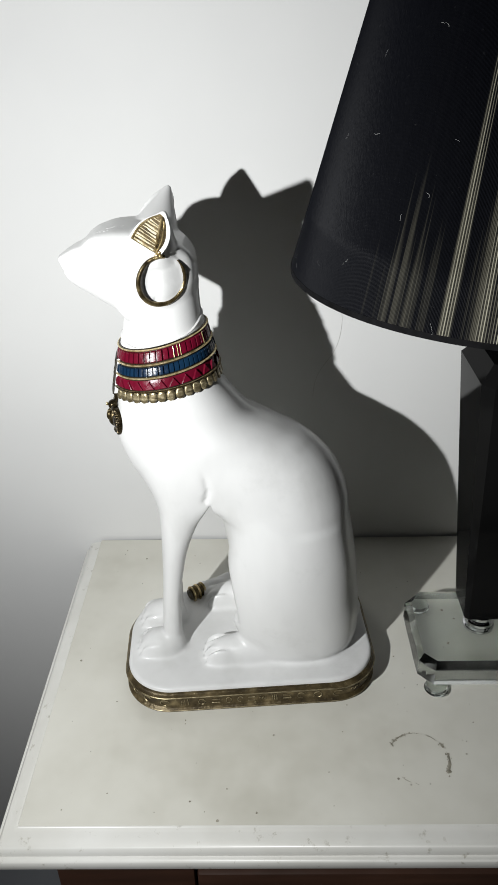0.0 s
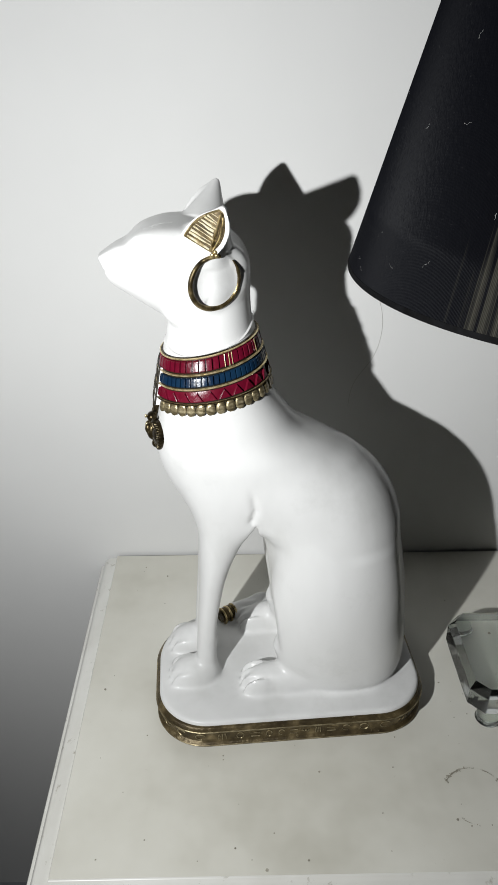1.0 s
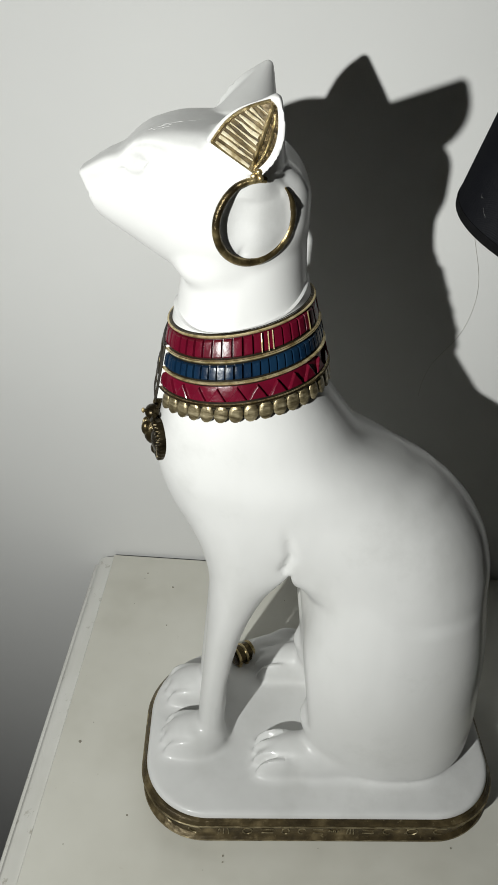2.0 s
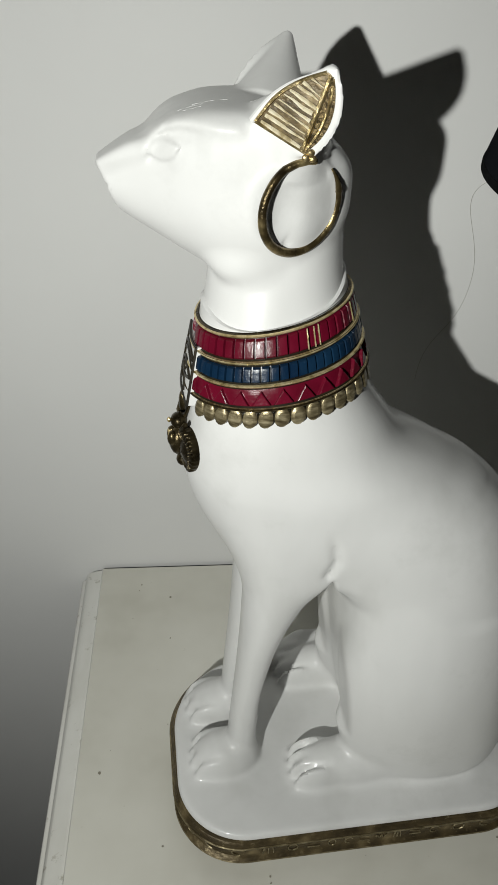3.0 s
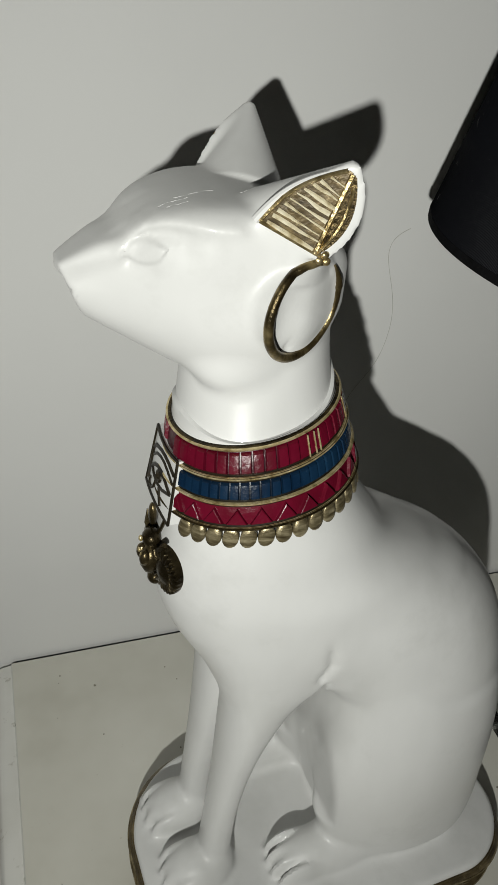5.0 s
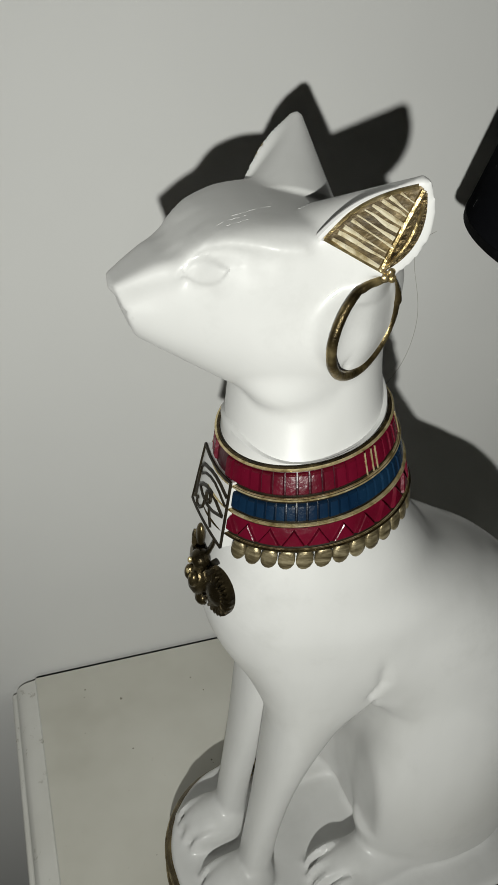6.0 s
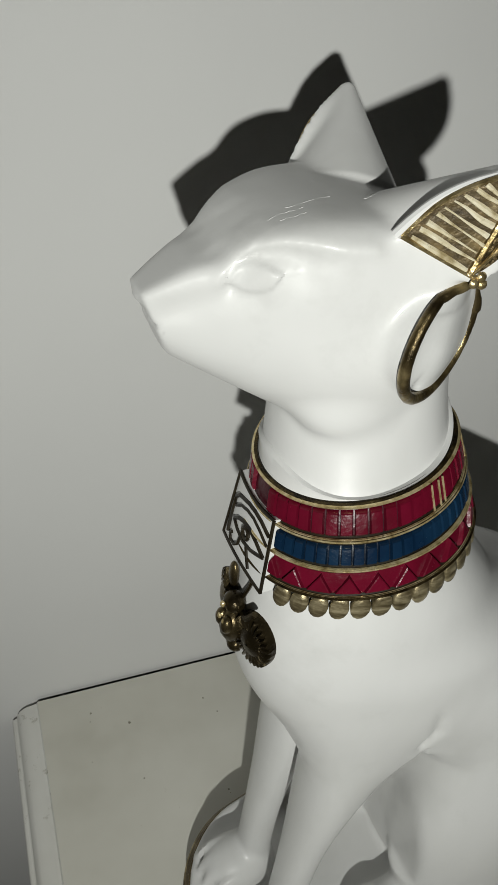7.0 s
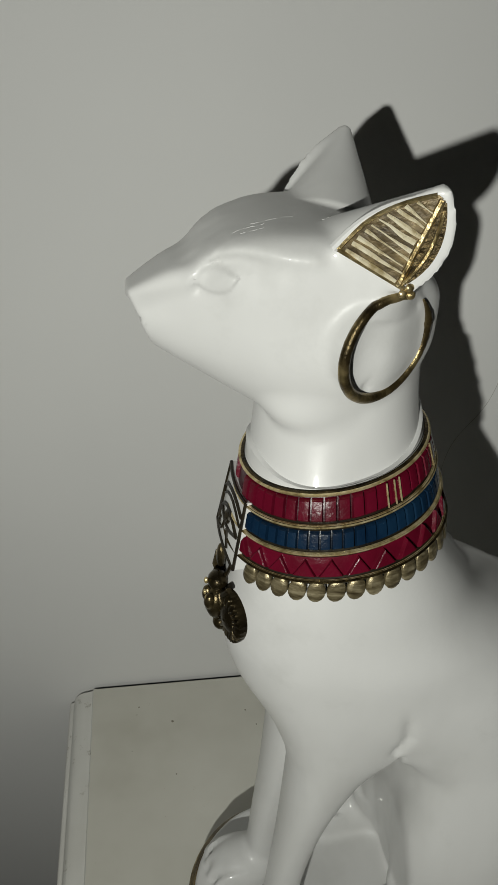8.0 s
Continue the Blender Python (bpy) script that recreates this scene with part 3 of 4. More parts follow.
def tile(sol, th0, th1, s0, s1, lo, hi, mat, inset=0.10):
    """A raised slat with sloping sides on the collar."""
    dt, ds = (th1 - th0), (s1 - s0)
    steps = [(0.0, 0.0, lo), (0.06, 0.05, (lo + hi) * 0.6), (inset, 0.12, hi)]
    rows = []
    for a, b, o in steps:
        rows.append([collar(th0 + dt * a, s0 + ds * b, o), collar(th0 + dt * 0.5, s0 + ds * b, o * 1.03), collar(th1 - dt * a, s0 + ds * b, o), collar(th1 - dt * a, (s0 + s1) / 2, o * 1.03),
                     collar(th1 - dt * a, s1 - ds * b, o), collar(th0 + dt * 0.5, s1 - ds * b, o * 1.03), collar(th0 + dt * a, s1 - ds * b, o), collar(th0 + dt * a, (s0 + s1) / 2, o * 1.03)])
    sol.grid(rows, mat, closed_u=True)
    top = rows[-1]
    mid = collar((th0 + th1) / 2, (s0 + s1) / 2, hi * 1.08)
    sol.add([*top, mid], [(k, (k + 1) % 8, 8) for k in range(8)], mat)


def statue():
    rng = random.Random(7)
    sol = Solid()
    v, f = net(body_field, (-0.140, -0.115, 0.016), (0.134, 0.085, 0.352), 0.0019)
    sol.add(v, f, M_WHITE)
    v, f = net(head_field, (-0.155, -0.062, 0.322), (-0.015, 0.062, 0.482), 0.0010)
    # thin edges of the ears worn smooth
    ears = (v[:, 2] > 0.436) & (np.abs(v[:, 1] - centre_y(0.45)) > 0.018)
    for _ in range(5):
        total, seen = np.zeros_like(v), np.zeros(len(v))
        for k in range(4):
            for j in (1, 3):
                np.add.at(total, f[:, k], v[f[:, (k + j) % 4]])
                np.add.at(seen, f[:, k], 1)
        mean = total / np.maximum(seen, 1)[:, None]
        v = np.where((ears & (seen > 0))[:, None], 0.45 * v + 0.55 * mean, v)
    sol.add(v, f, M_WHITE)

    # gold band round the base, with two rims and worn relief signs
    def rim(u, grow, z):
        """A point on the base's outline, u from 0 to 1."""
        a = 2 * math.pi * u
        lo, hi = 0.0, 0.25
        c, s = math.cos(a), math.sin(a)
        for _ in range(22):
            m = (lo + hi) / 2
            if float(base_shape(-0.0035 + m * c, -0.0190 + m * s, grow)) < 0:
                lo = m
            else:
                hi = m
        return (-0.0035 + lo * c, -0.0190 + lo * s, z)

    N = 200
    prof = [(-0.010, 0.0), (-0.0020, 0.0), (0.0002, 0.0012), (0.0006, 0.0035), (-0.0006, 0.0050), (-0.0016, 0.0062), (-0.0016, 0.0175), (-0.0004, 0.0188), (0.0008, 0.0205), (0.0006, 0.0228), (-0.0008, 0.0246)]
    base_rows = [[rim(i / N, g, z) for i in range(N)] for g, z in prof]
    sol.grid(base_rows, M_BAND, closed_u=True)
    sol.grid([[rim(i / N, g, z) for i in range(N)] for g, z in ((-0.0008, 0.0246), (-0.0013, 0.0258), (-0.0030, 0.0262))], M_BAND, closed_u=True)
    sol.add([rim(i / N, -0.010, 0.0) for i in range(N)], [tuple(range(N))], M_BRONZE)
    for grow, z, r in ((0.0009, 0.0207, 0.0008), (0.0004, 0.0030, 0.0007)):
        sol.tube([rim(i / N, grow, z) for i in range(N)], r, M_DISC, 6, True)
    count = 46
    for k in range(count):
        u = (k + 0.5) / count
        kind = rng.choice("obsdc")

        def at(du, dz, o=0.0004):
            return rim(u + du * 0.0085, -0.0016 + o, 0.0118 + dz)
        if kind == "o":
            sol.tube([at(0.55 * math.cos(2 * math.pi * i / 12), 0.0036 * math.sin(2 * math.pi * i / 12)) for i in range(12)], 0.0005, M_DISC, 5, True)
        elif kind == "b":
            for dz in (-0.0022, 0.0020):
                sol.tube([at(-0.8, dz), at(0.0, dz), at(0.8, dz)], 0.0005, M_DISC, 5)
        elif kind == "s":
            sol.tube([at(-0.8 + 1.6 * i / 10, 0.0018 * math.sin(i * 1.4)) for i in range(11)], 0.0005, M_DISC, 5)
        elif kind == "d":
            for du in (-0.5, 0.0, 0.5):
                sol.tube([at(du, -0.0035), at(du, 0.0), at(du * 0.7, 0.0036)], 0.0005, M_DISC, 5)
        else:
            sol.tube([at(0.6 * math.cos(0.5 + 4.4 * i / 10), 0.0034 * math.sin(0.5 + 4.4 * i / 10)) for i in range(11)], 0.0005, M_DISC, 5)

    # collar
    band(sol, -0.02, 1.0, 0.0006, M_WHITE)
    band(sol, -0.022, 0.044, 0.0010, M_BRONZE, 0.0017)
    band(sol, -0.010, 0.034, 0.0018, M_GILT, 0.0012)
    band(sol, -0.036, -0.018, 0.0002, M_DARK, 0.0007)
    lip = []
    for q, o in ((0.0, 0.0006), (0.5, 0.0006), (1.0, 0.0012), (1.12, 0.0007), (1.25, -0.0004), (1.50, -0.0022), (1.85, -0.0044), (2.3, -0.0072), (2.8, -0.0110)):
        lip.append([collar(a, -0.03 - (0.004 + 0.20 * math.cos(a) ** 4) * q, o) for a in [2 * math.pi * i / 120 for i in range(120)]])
    sol.grid(lip, M_WHITE, closed_u=True)
    band(sol, 0.292, 0.391, 0.0011, M_DARK, 0.0009)
    band(sol, 0.308, 0.375, 0.0012, M_BRONZE, 0.0021)
    band(sol, 0.316, 0.367, 0.0020, M_GILT, 0.0013)
    band(sol, 0.592, 0.684, 0.0011, M_DARK, 0.0009)
    band(sol, 0.608, 0.668, 0.0012, M_BRONZE, 0.0021)
    band(sol, 0.614, 0.662, 0.0020, M_GILT, 0.0013)
    band(sol, 0.909, 1.006, 0.0011, M_DARK, 0.0009)
    band(sol, 0.925, 0.99, 0.0012, M_BRONZE, 0.0022)
    band(sol, 0.932, 0.983, 0.0020, M_GILT, 0.0013)
    band(sol, 0.030, 0.315, 0.0009, M_MAROON, 0.0003)
    band(sol, 0.365, 0.615, 0.0009, M_NAVY, 0.0003)
    band(sol, 0.66, 0.935, 0.0010, M_RED, 0.0003)
    front = radians(13)
    n = 46
    for k in range(n):
        w = (2 * math.pi - 2 * radians(9)) / n
        t = radians(9) + k * w
        tile(sol, t + 0.04 * w, t + 0.96 * w, 0.045, 0.30, 0.0008, 0.0026 + rng.uniform(-0.0003, 0.0003), M_RED)
    n = 56
    for k in range(n):
        w = (2 * math.pi - 2 * front) / n
        t = front + k * w
        tile(sol, t + 0.04 * w, t + 0.96 * w, 0.39, 0.60, 0.0008, 0.0026 + rng.uniform(-0.0003, 0.0003), M_BLUE)
    n = 25
    for k in range(n):
        w = (2 * math.pi - 2 * front) / n
        t = front + (k + 0.5) * w
        rows = []
        for q, o in ((1.0, 0.0010), (0.86, 0.0026), (0.70, 0.0028)):
            c = Vector((t, 0.805))
            tri = [(t - 0.47 * w * q, 0.905 - (1 - q) * 0.07), (t, 0.905 - (1 - q) * 0.07), (t + 0.47 * w * q, 0.905 - (1 - q) * 0.07), (t + 0.235 * w * q, 0.80), (t, 0.695 + (1 - q) * 0.15), (t - 0.235 * w * q, 0.80)]
            rows.append([collar(a, s, o) for a, s in tri])
        sol.grid(rows, M_RED, closed_u=True)
        mid = sum((Vector(p) for p in rows[-1]), Vector()) / 6
        sol.add([*rows[-1], mid], [(i, (i + 1) % 6, 6) for i in range(6)], M_RED)
    for deg in (104, 109, 112.5, 148):
        sol.tube([collar(radians(deg), 0.045 + 0.25 * i / 5, 0.0027) for i in range(6)], 0.00035, M_GILT, 5)
    # row of gold discs below
    n = 33
    for k in range(n):
        w = (2 * math.pi - 2 * radians(24)) / n
        t = radians(24) + (k + 0.5) * w
        rows = []
        for q, o in ((1.0, 0.0002), (1.0, 0.0016), (0.90, 0.0020), (0.5, 0.0021 + rng.uniform(0, 0.0003))):
            rows.append([collar(t + 0.48 * w * q * math.cos(a), 1.105 + 0.130 * q * math.sin(a) - (0.02 if math.sin(a) < 0 else 0), o) for a in [2 * math.pi * i / 14 for i in range(14)]])
        sol.grid(rows, M_DISC, closed_u=True)
        mid = sum((Vector(p) for p in rows[-1]), Vector()) / 14
        sol.add([*rows[-1], mid], [(i, (i + 1) % 14, 14) for i in range(14)], M_DISC)

    # plaque on the breast with an eye sign in dark lines
    def plaque(u, q, o=0.0):
        """u across from the far side, -1 to 1; q down, 0 to 1."""
        half = 0.0148 + 0.0028 * q
        z = 0.3435 - 0.0290 * q - 0.0022 * (1 - u * u) * (0.4 - q)
        return Vector((-0.1046 - 0.0054 * q - 0.0014 * (1 - u * u) - o, -0.0097 - 0.0022 * q - u * half, z))

    nu, nq = 20, 12
    sol.grid([[plaque(-1 + 2 * i / nu, j / nq) for i in range(nu + 1)] for j in range(nq + 1)], M_WHITE)
    ring = [(-1 + 2 * i / nu, 0) for i in range(nu + 1)] + [(1, j / nq) for j in range(nq + 1)] + [(1 - 2 * i / nu, 1) for i in range(nu + 1)] + [(-1, 1 - j / nq) for j in range(nq + 1)]
    sol.grid([[plaque(u, q) for u, q in ring], [plaque(u, q) + Vector((0.006, 0, 0)) for u, q in ring]], M_WHITE, closed_u=True)
    for a, b in (((-1, 0), (1, 0)), ((1, 0), (1, 1)), ((1, 1), (-1, 1)), ((-1, 1), (-1, 0))):
        sol.tube([plaque(a[0] + (b[0] - a[0]) * i / 14, a[1] + (b[1] - a[1]) * i / 14, 0.0002) for i in range(15)], 0.0007, M_DARK, 6)

    def stroke(pts, r=0.0007):
        """An incised line through points given by u from 0 at the far edge to 1, and q."""
        line = []
        for (ua, qa), (ub, qb) in zip(pts, pts[1:]):
            line += [(ua + (ub - ua) * i / 3, qa + (qb - qa) * i / 3) for i in range(3)]
        sol.tube([plaque(2 * u - 1, q, 0.0003) for u, q in line + [pts[-1]]], r, M_DARK, 6)
    stroke([(0.12, 0.88), (0.09, 0.55), (0.10, 0.33), (0.18, 0.23), (0.30, 0.18), (0.46, 0.13), (0.62, 0.12), (0.78, 0.15), (0.97, 0.24)], 0.0008)
    stroke([(0.16, 0.42), (0.30, 0.30), (0.46, 0.24), (0.62, 0.23), (0.78, 0.28), (0.96, 0.38)], 0.0006)
    stroke([(0.20, 0.60), (0.30, 0.50), (0.45, 0.43), (0.60, 0.42), (0.76, 0.47), (0.94, 0.56)], 0.0008)
    stroke([(0.20, 0.60), (0.34, 0.66), (0.52, 0.69), (0.70, 0.66), (0.94, 0.56)])
    stroke([(0.53 + 0.075 * math.cos(0.7 * i), 0.545 + 0.075 * math.sin(0.7 * i)) for i in range(10)], 0.0009)
    stroke([(0.60, 0.69), (0.66, 0.82), (0.72, 0.93)])
    stroke([(0.44, 0.70), (0.42, 0.82), (0.34, 0.91), (0.24, 0.92), (0.19, 0.86), (0.23, 0.80)])

    # winged beetle pendant below the plaque
    cy = centre_y(0.285)
    for side in (-1, 1):
        # ribbed fan
        hub = Vector((-0.1100, cy + side * 0.0125, 0.2865))
        out = Vector((-0.95, side * 0.30, -0.03)).normalized()
        e1 = out.cross(Vector((0, 0, 1))).normalized()
        e2 = e1.cross(out)
        m = 104
        rows = [[hub - out * 0.004 + (e1 * math.cos(2 * math.pi * i / m) * 0.0102 + e2 * math.sin(2 * math.pi * i / m) * 0.0126) for i in range(m)]]
        for q, lift in ((1.0, 0.0004), (0.97, 0.0014), (0.80, 0.0019), (0.56, 0.0016), (0.52, 0.0024), (0.30, 0.0034), (0.05, 0.0038)):
            groove = 0.0007 if q > 0.54 else 0.0
            rows.append([hub + out * (lift + (groove if i % 4 < 2 else -groove)) + (e1 * math.cos(2 * math.pi * i / m) * 0.0102 * q + e2 * math.sin(2 * math.pi * i / m) * 0.0122 * q) for i in range(m)])
        sol.grid(rows, M_PENDANT, closed_u=True)
    body = Vector((-0.1142, cy - 0.001, 0.2850))
    sol.blob(body, (0.0052, 0.0060, 0.0085), M_PENDANT)
    sol.blob(body + Vector((0.0005, 0, 0.0125)), (0.0045, 0.0050, 0.0045), M_PENDANT)
    sol.blob(body + Vector((-0.0032, -0.0024, 0.0030)), (0.0028, 0.0028, 0.0045), M_PENDANT)
    sol.blob(body + Vector((-0.0032, 0.0026, 0.0030)), (0.0028, 0.0028, 0.0045), M_PENDANT)
    sol.blob(body + Vector((0.0020, 0.0, -0.0120)), (0.0036, 0.0042, 0.0038), M_PENDANT)
    for s in (-1, 1):
        sol.tube([body + Vector((0.002, s * 0.004, 0.010)), body + Vector((0.001, s * 0.010, 0.013)), body + Vector((0.003, s * 0.013, 0.018))], 0.0013, M_PENDANT, 6)
    sol.tube([body + Vector((0.003, -0.001, 0.014)), body + Vector((0.005, -0.002, 0.020)), body + Vector((0.0065, -0.003, 0.026))], 0.0009, M_PENDANT, 6)
    sol.blob(body + Vector((0.0030, 0.0075, 0.0190)), (0.0020, 0.0030, 0.0070), M_PENDANT)
    for dy, dz in ((-0.0022, 0.0050), (0.0018, 0.0048), (-0.0004, 0.0135)):
        sol.blob(body + Vector((-0.0046, dy, dz)), (0.0011, 0.0013, 0.0016), M_GILT, n=8, m=6)

    # ears: ribbed gold panels
    for side in (-1, 1):
        def ear(a, b, lift):
            """a along the lower edge from the front corner, b towards the tip."""
            p = EAR_F + (EAR_L - EAR_F) * a * (1 - b) + (EAR_T - EAR_F) * b
            mid = (EAR_F + EAR_L + EAR_T) / 3
            p = mid + (p - mid) * (0.93 if side < 0 else 0.74)
            p = p + EAR_N * (lift - 0.0010)
            return Vector((p.x, centre_y(p.z) + side * p.y, p.z))

        def flat(a, b, lift):
            """The same with the edges bowed outwards."""
            bow = math.sin(math.pi * b)
            fore, aft = 0.0036 * bow * max(0.0, 1 - a * 1.2), 0.0
            return ear(a, b, lift) + Vector((-0.75 * fore + 0.8 * aft, 0, 0.75 * fore)) + Vector((0, side * (0.35 * aft - 0.25 * fore), 0))
        sol.grid([[flat(0.8 * a / 8, 0.02 + 0.93 * b / 12, 0.0013) for a in range(9)] for b in range(13)], M_BROWN)
        sol.grid([[flat(0.8 + (0.05 + 0.75 * b / 12) * a / 4, 0.03 + 0.90 * b / 12, 0.0012) for a in range(5)] for b in range(13)], M_BRONZE)
        sol.tube([flat(0.0, 0.02 + 0.92 * b / 12, 0.0013) for b in range(13)], 0.0008, M_GOLD, 6)
        sol.tube([flat(a / 8, 0.02, 0.0013) for a in range(9)], 0.0009, M_GOLD, 6)
        sol.tube([flat(0.8, 0.02 + 0.92 * b / 12, 0.0015) for b in range(13)], 0.0010, M_GOLD, 6)
        sol.tube([flat(0.82 + 0.42 * b / 12, 0.04 + 0.80 * b / 12, 0.0013) for b in range(13)], 0.0007, M_GOLD, 6)
        ribs = 10
        for k in range(ribs):
            b0 = 0.06 + 0.80 * (k + rng.uniform(-0.12, 0.12)) / ribs
            fall, end = rng.uniform(-0.02, 0.02), rng.uniform(0.86, 0.93)
            wave = rng.uniform(-0.006, 0.006)
            line = [flat(0.07 + 0.76 * end * i / 7, max(0.03, b0 + fall * (i / 7) + wave * math.sin(i)), 0.0016 + 0.0003 * rng.random()) for i in range(8)]
            thick = rng.uniform(0.0007, 0.0010) * (1 - 0.3 * k / ribs)
            sol.tube(line, lambda q: thick * (0.75 + 0.45 * math.sin(3.0 * q + k)), M_RIB, 6)
        if side < 0:
            sol.tube([flat(-0.045, 0.95 * b / 14, 0.0006 - 0.0010 * b / 14) for b in range(15)], lambda q: 0.0016 - 0.0009 * q, M_WHITE, 8)
        # ring
        c = Vector((-0.0612, centre_y(0.43) + side * 0.0362, 0.4130))
        out = Vector((0.44, side * 0.89, -0.08)).normalized()
        e1 = out.cross(Vector((0, 0, 1))).normalized()
        e2 = e1.cross(out)
        hoop = []
        for i in range(64):
            a = radians(90 - side * 10 + side * 325 * i / 63)
            p = c + e1 * 0.0196 * math.cos(a) + e2 * 0.0198 * math.sin(a)
            # the ring lies on the ear root, not in it
            for _ in range(16):
                if math.sin(a) < 0.2 or float(head_field(np.array([p.x]), np.array([p.y]), np.array([p.z]))[0]) > 0.0004:
                    break
                p = p + Vector((0, side * 0.0005, 0))
            hoop.append(p)
        sol.tube(hoop, lambda q: (0.0014 + 0.0006 * math.sin(math.pi * q)) * min(1.0, 0.3 + 7.0 * (1 - q)), M_RING, 10)
        knot = ear(0.93, 0.0, 0.0012)
        for dx, dz in ((-0.0018, 0.0), (0.0010, -0.0006), (0.0002, 0.0018)):
            sol.blob(knot + Vector((dx, side * 0.0006, dz)), (0.0016, 0.0010, 0.0014), M_GOLD, n=8, m=6)

    # raised cracks in the lacquer on the crown
    def crown(x, y):
        lo, hi = 0.42, 0.475
        for _ in range(24):
            m = (lo + hi) / 2
            if float(head_field(np.array([x]), np.array([y]), np.array([m]))[0]) < 0:
                lo = m
            else:
                hi = m
        return Vector((x, y, lo + 0.00005))
    for pts in (((-0.110, -0.013), (-0.106, -0.012), (-0.102, -0.0135), (-0.099, -0.012)), ((-0.104, -0.010), (-0.099, -0.0105), (-0.094, -0.009), (-0.087, -0.008)), ((-0.108, -0.0155), (-0.103, -0.0165), (-0.100, -0.016)), ((-0.080, -0.012), (-0.0775, -0.0125), (-0.076, -0.012))):
        line = []
        for (ax, ay), (bx, by) in zip(pts, pts[1:]):
            line += [(ax + (bx - ax) * i / 4 + rng.uniform(-0.0004, 0.0004), ay + (by - ay) * i / 4 + rng.uniform(-0.0004, 0.0004)) for i in range(4)]
        sol.tube([crown(*q) - Vector((0, 0, 0.0002)) for q in line], lambda q: 0.00030 * (0.4 + 0.6 * abs(math.sin(7.0 * q + 1.0))), M_WHITE, 6)

    # gold-ringed tip of the tail
    tip = [Vector((-0.047, 0.053 - LEAN_Y, 0.036)), Vector((-0.053, 0.050 - LEAN_Y, 0.0362)), Vector((-0.059, 0.046 - LEAN_Y, 0.0365)), Vector((-0.063, 0.043 - LEAN_Y, 0.0365))]
    sol.tube(tip, lambda q: 0.0078 if q < 0.9 else 0.0060, M_BRONZE, 14)
    for q in (0.15, 0.5, 0.85):
        p = tip[0].lerp(tip[-1], q)
        d = (tip[-1] - tip[0]).normalized()
        s = d.cross(Vector((0, 0, 1)))
        sol.tube([p + 0.0079 * (s * math.cos(2 * math.pi * i / 16) + Vector((0, 0, 1)) * math.sin(2 * math.pi * i / 16)) for i in range(16)], 0.0012, M_GOLD, 6, True)

    ob = new("cat_statue", sol.mesh("cat_statue"))
    ob.matrix_world = pose(0.02, -0.176, TOP + 0.0005, 0, 0, 4.0)
    return tagged(ob, "glossy white seated cat statue with striped jewelled collar and gold earrings", "statue")


statue()


# ---- the lamp ----
LX, LY = 0.2570, -0.2040


# how strong the painted sheen of the thread is, by the angle round the shade
SHEEN_AT = [0.0, 0.9, 1.3, 1.7, 3.70, 3.85, 3.98, 4.12, 4.19, 4.215, 4.23, 4.262, 4.28, 4.33, 4.38, 5.00, 5.30, 6.28]
SHEEN_TONE = [0.0, 0.1, 0.8, 0.1, 0.0, 0.20, 0.44, 0.40, 0.16, 0.14, 0.95, 0.95, 0.18, 0.36, 0.85, 0.9, 0.2, 0.0]


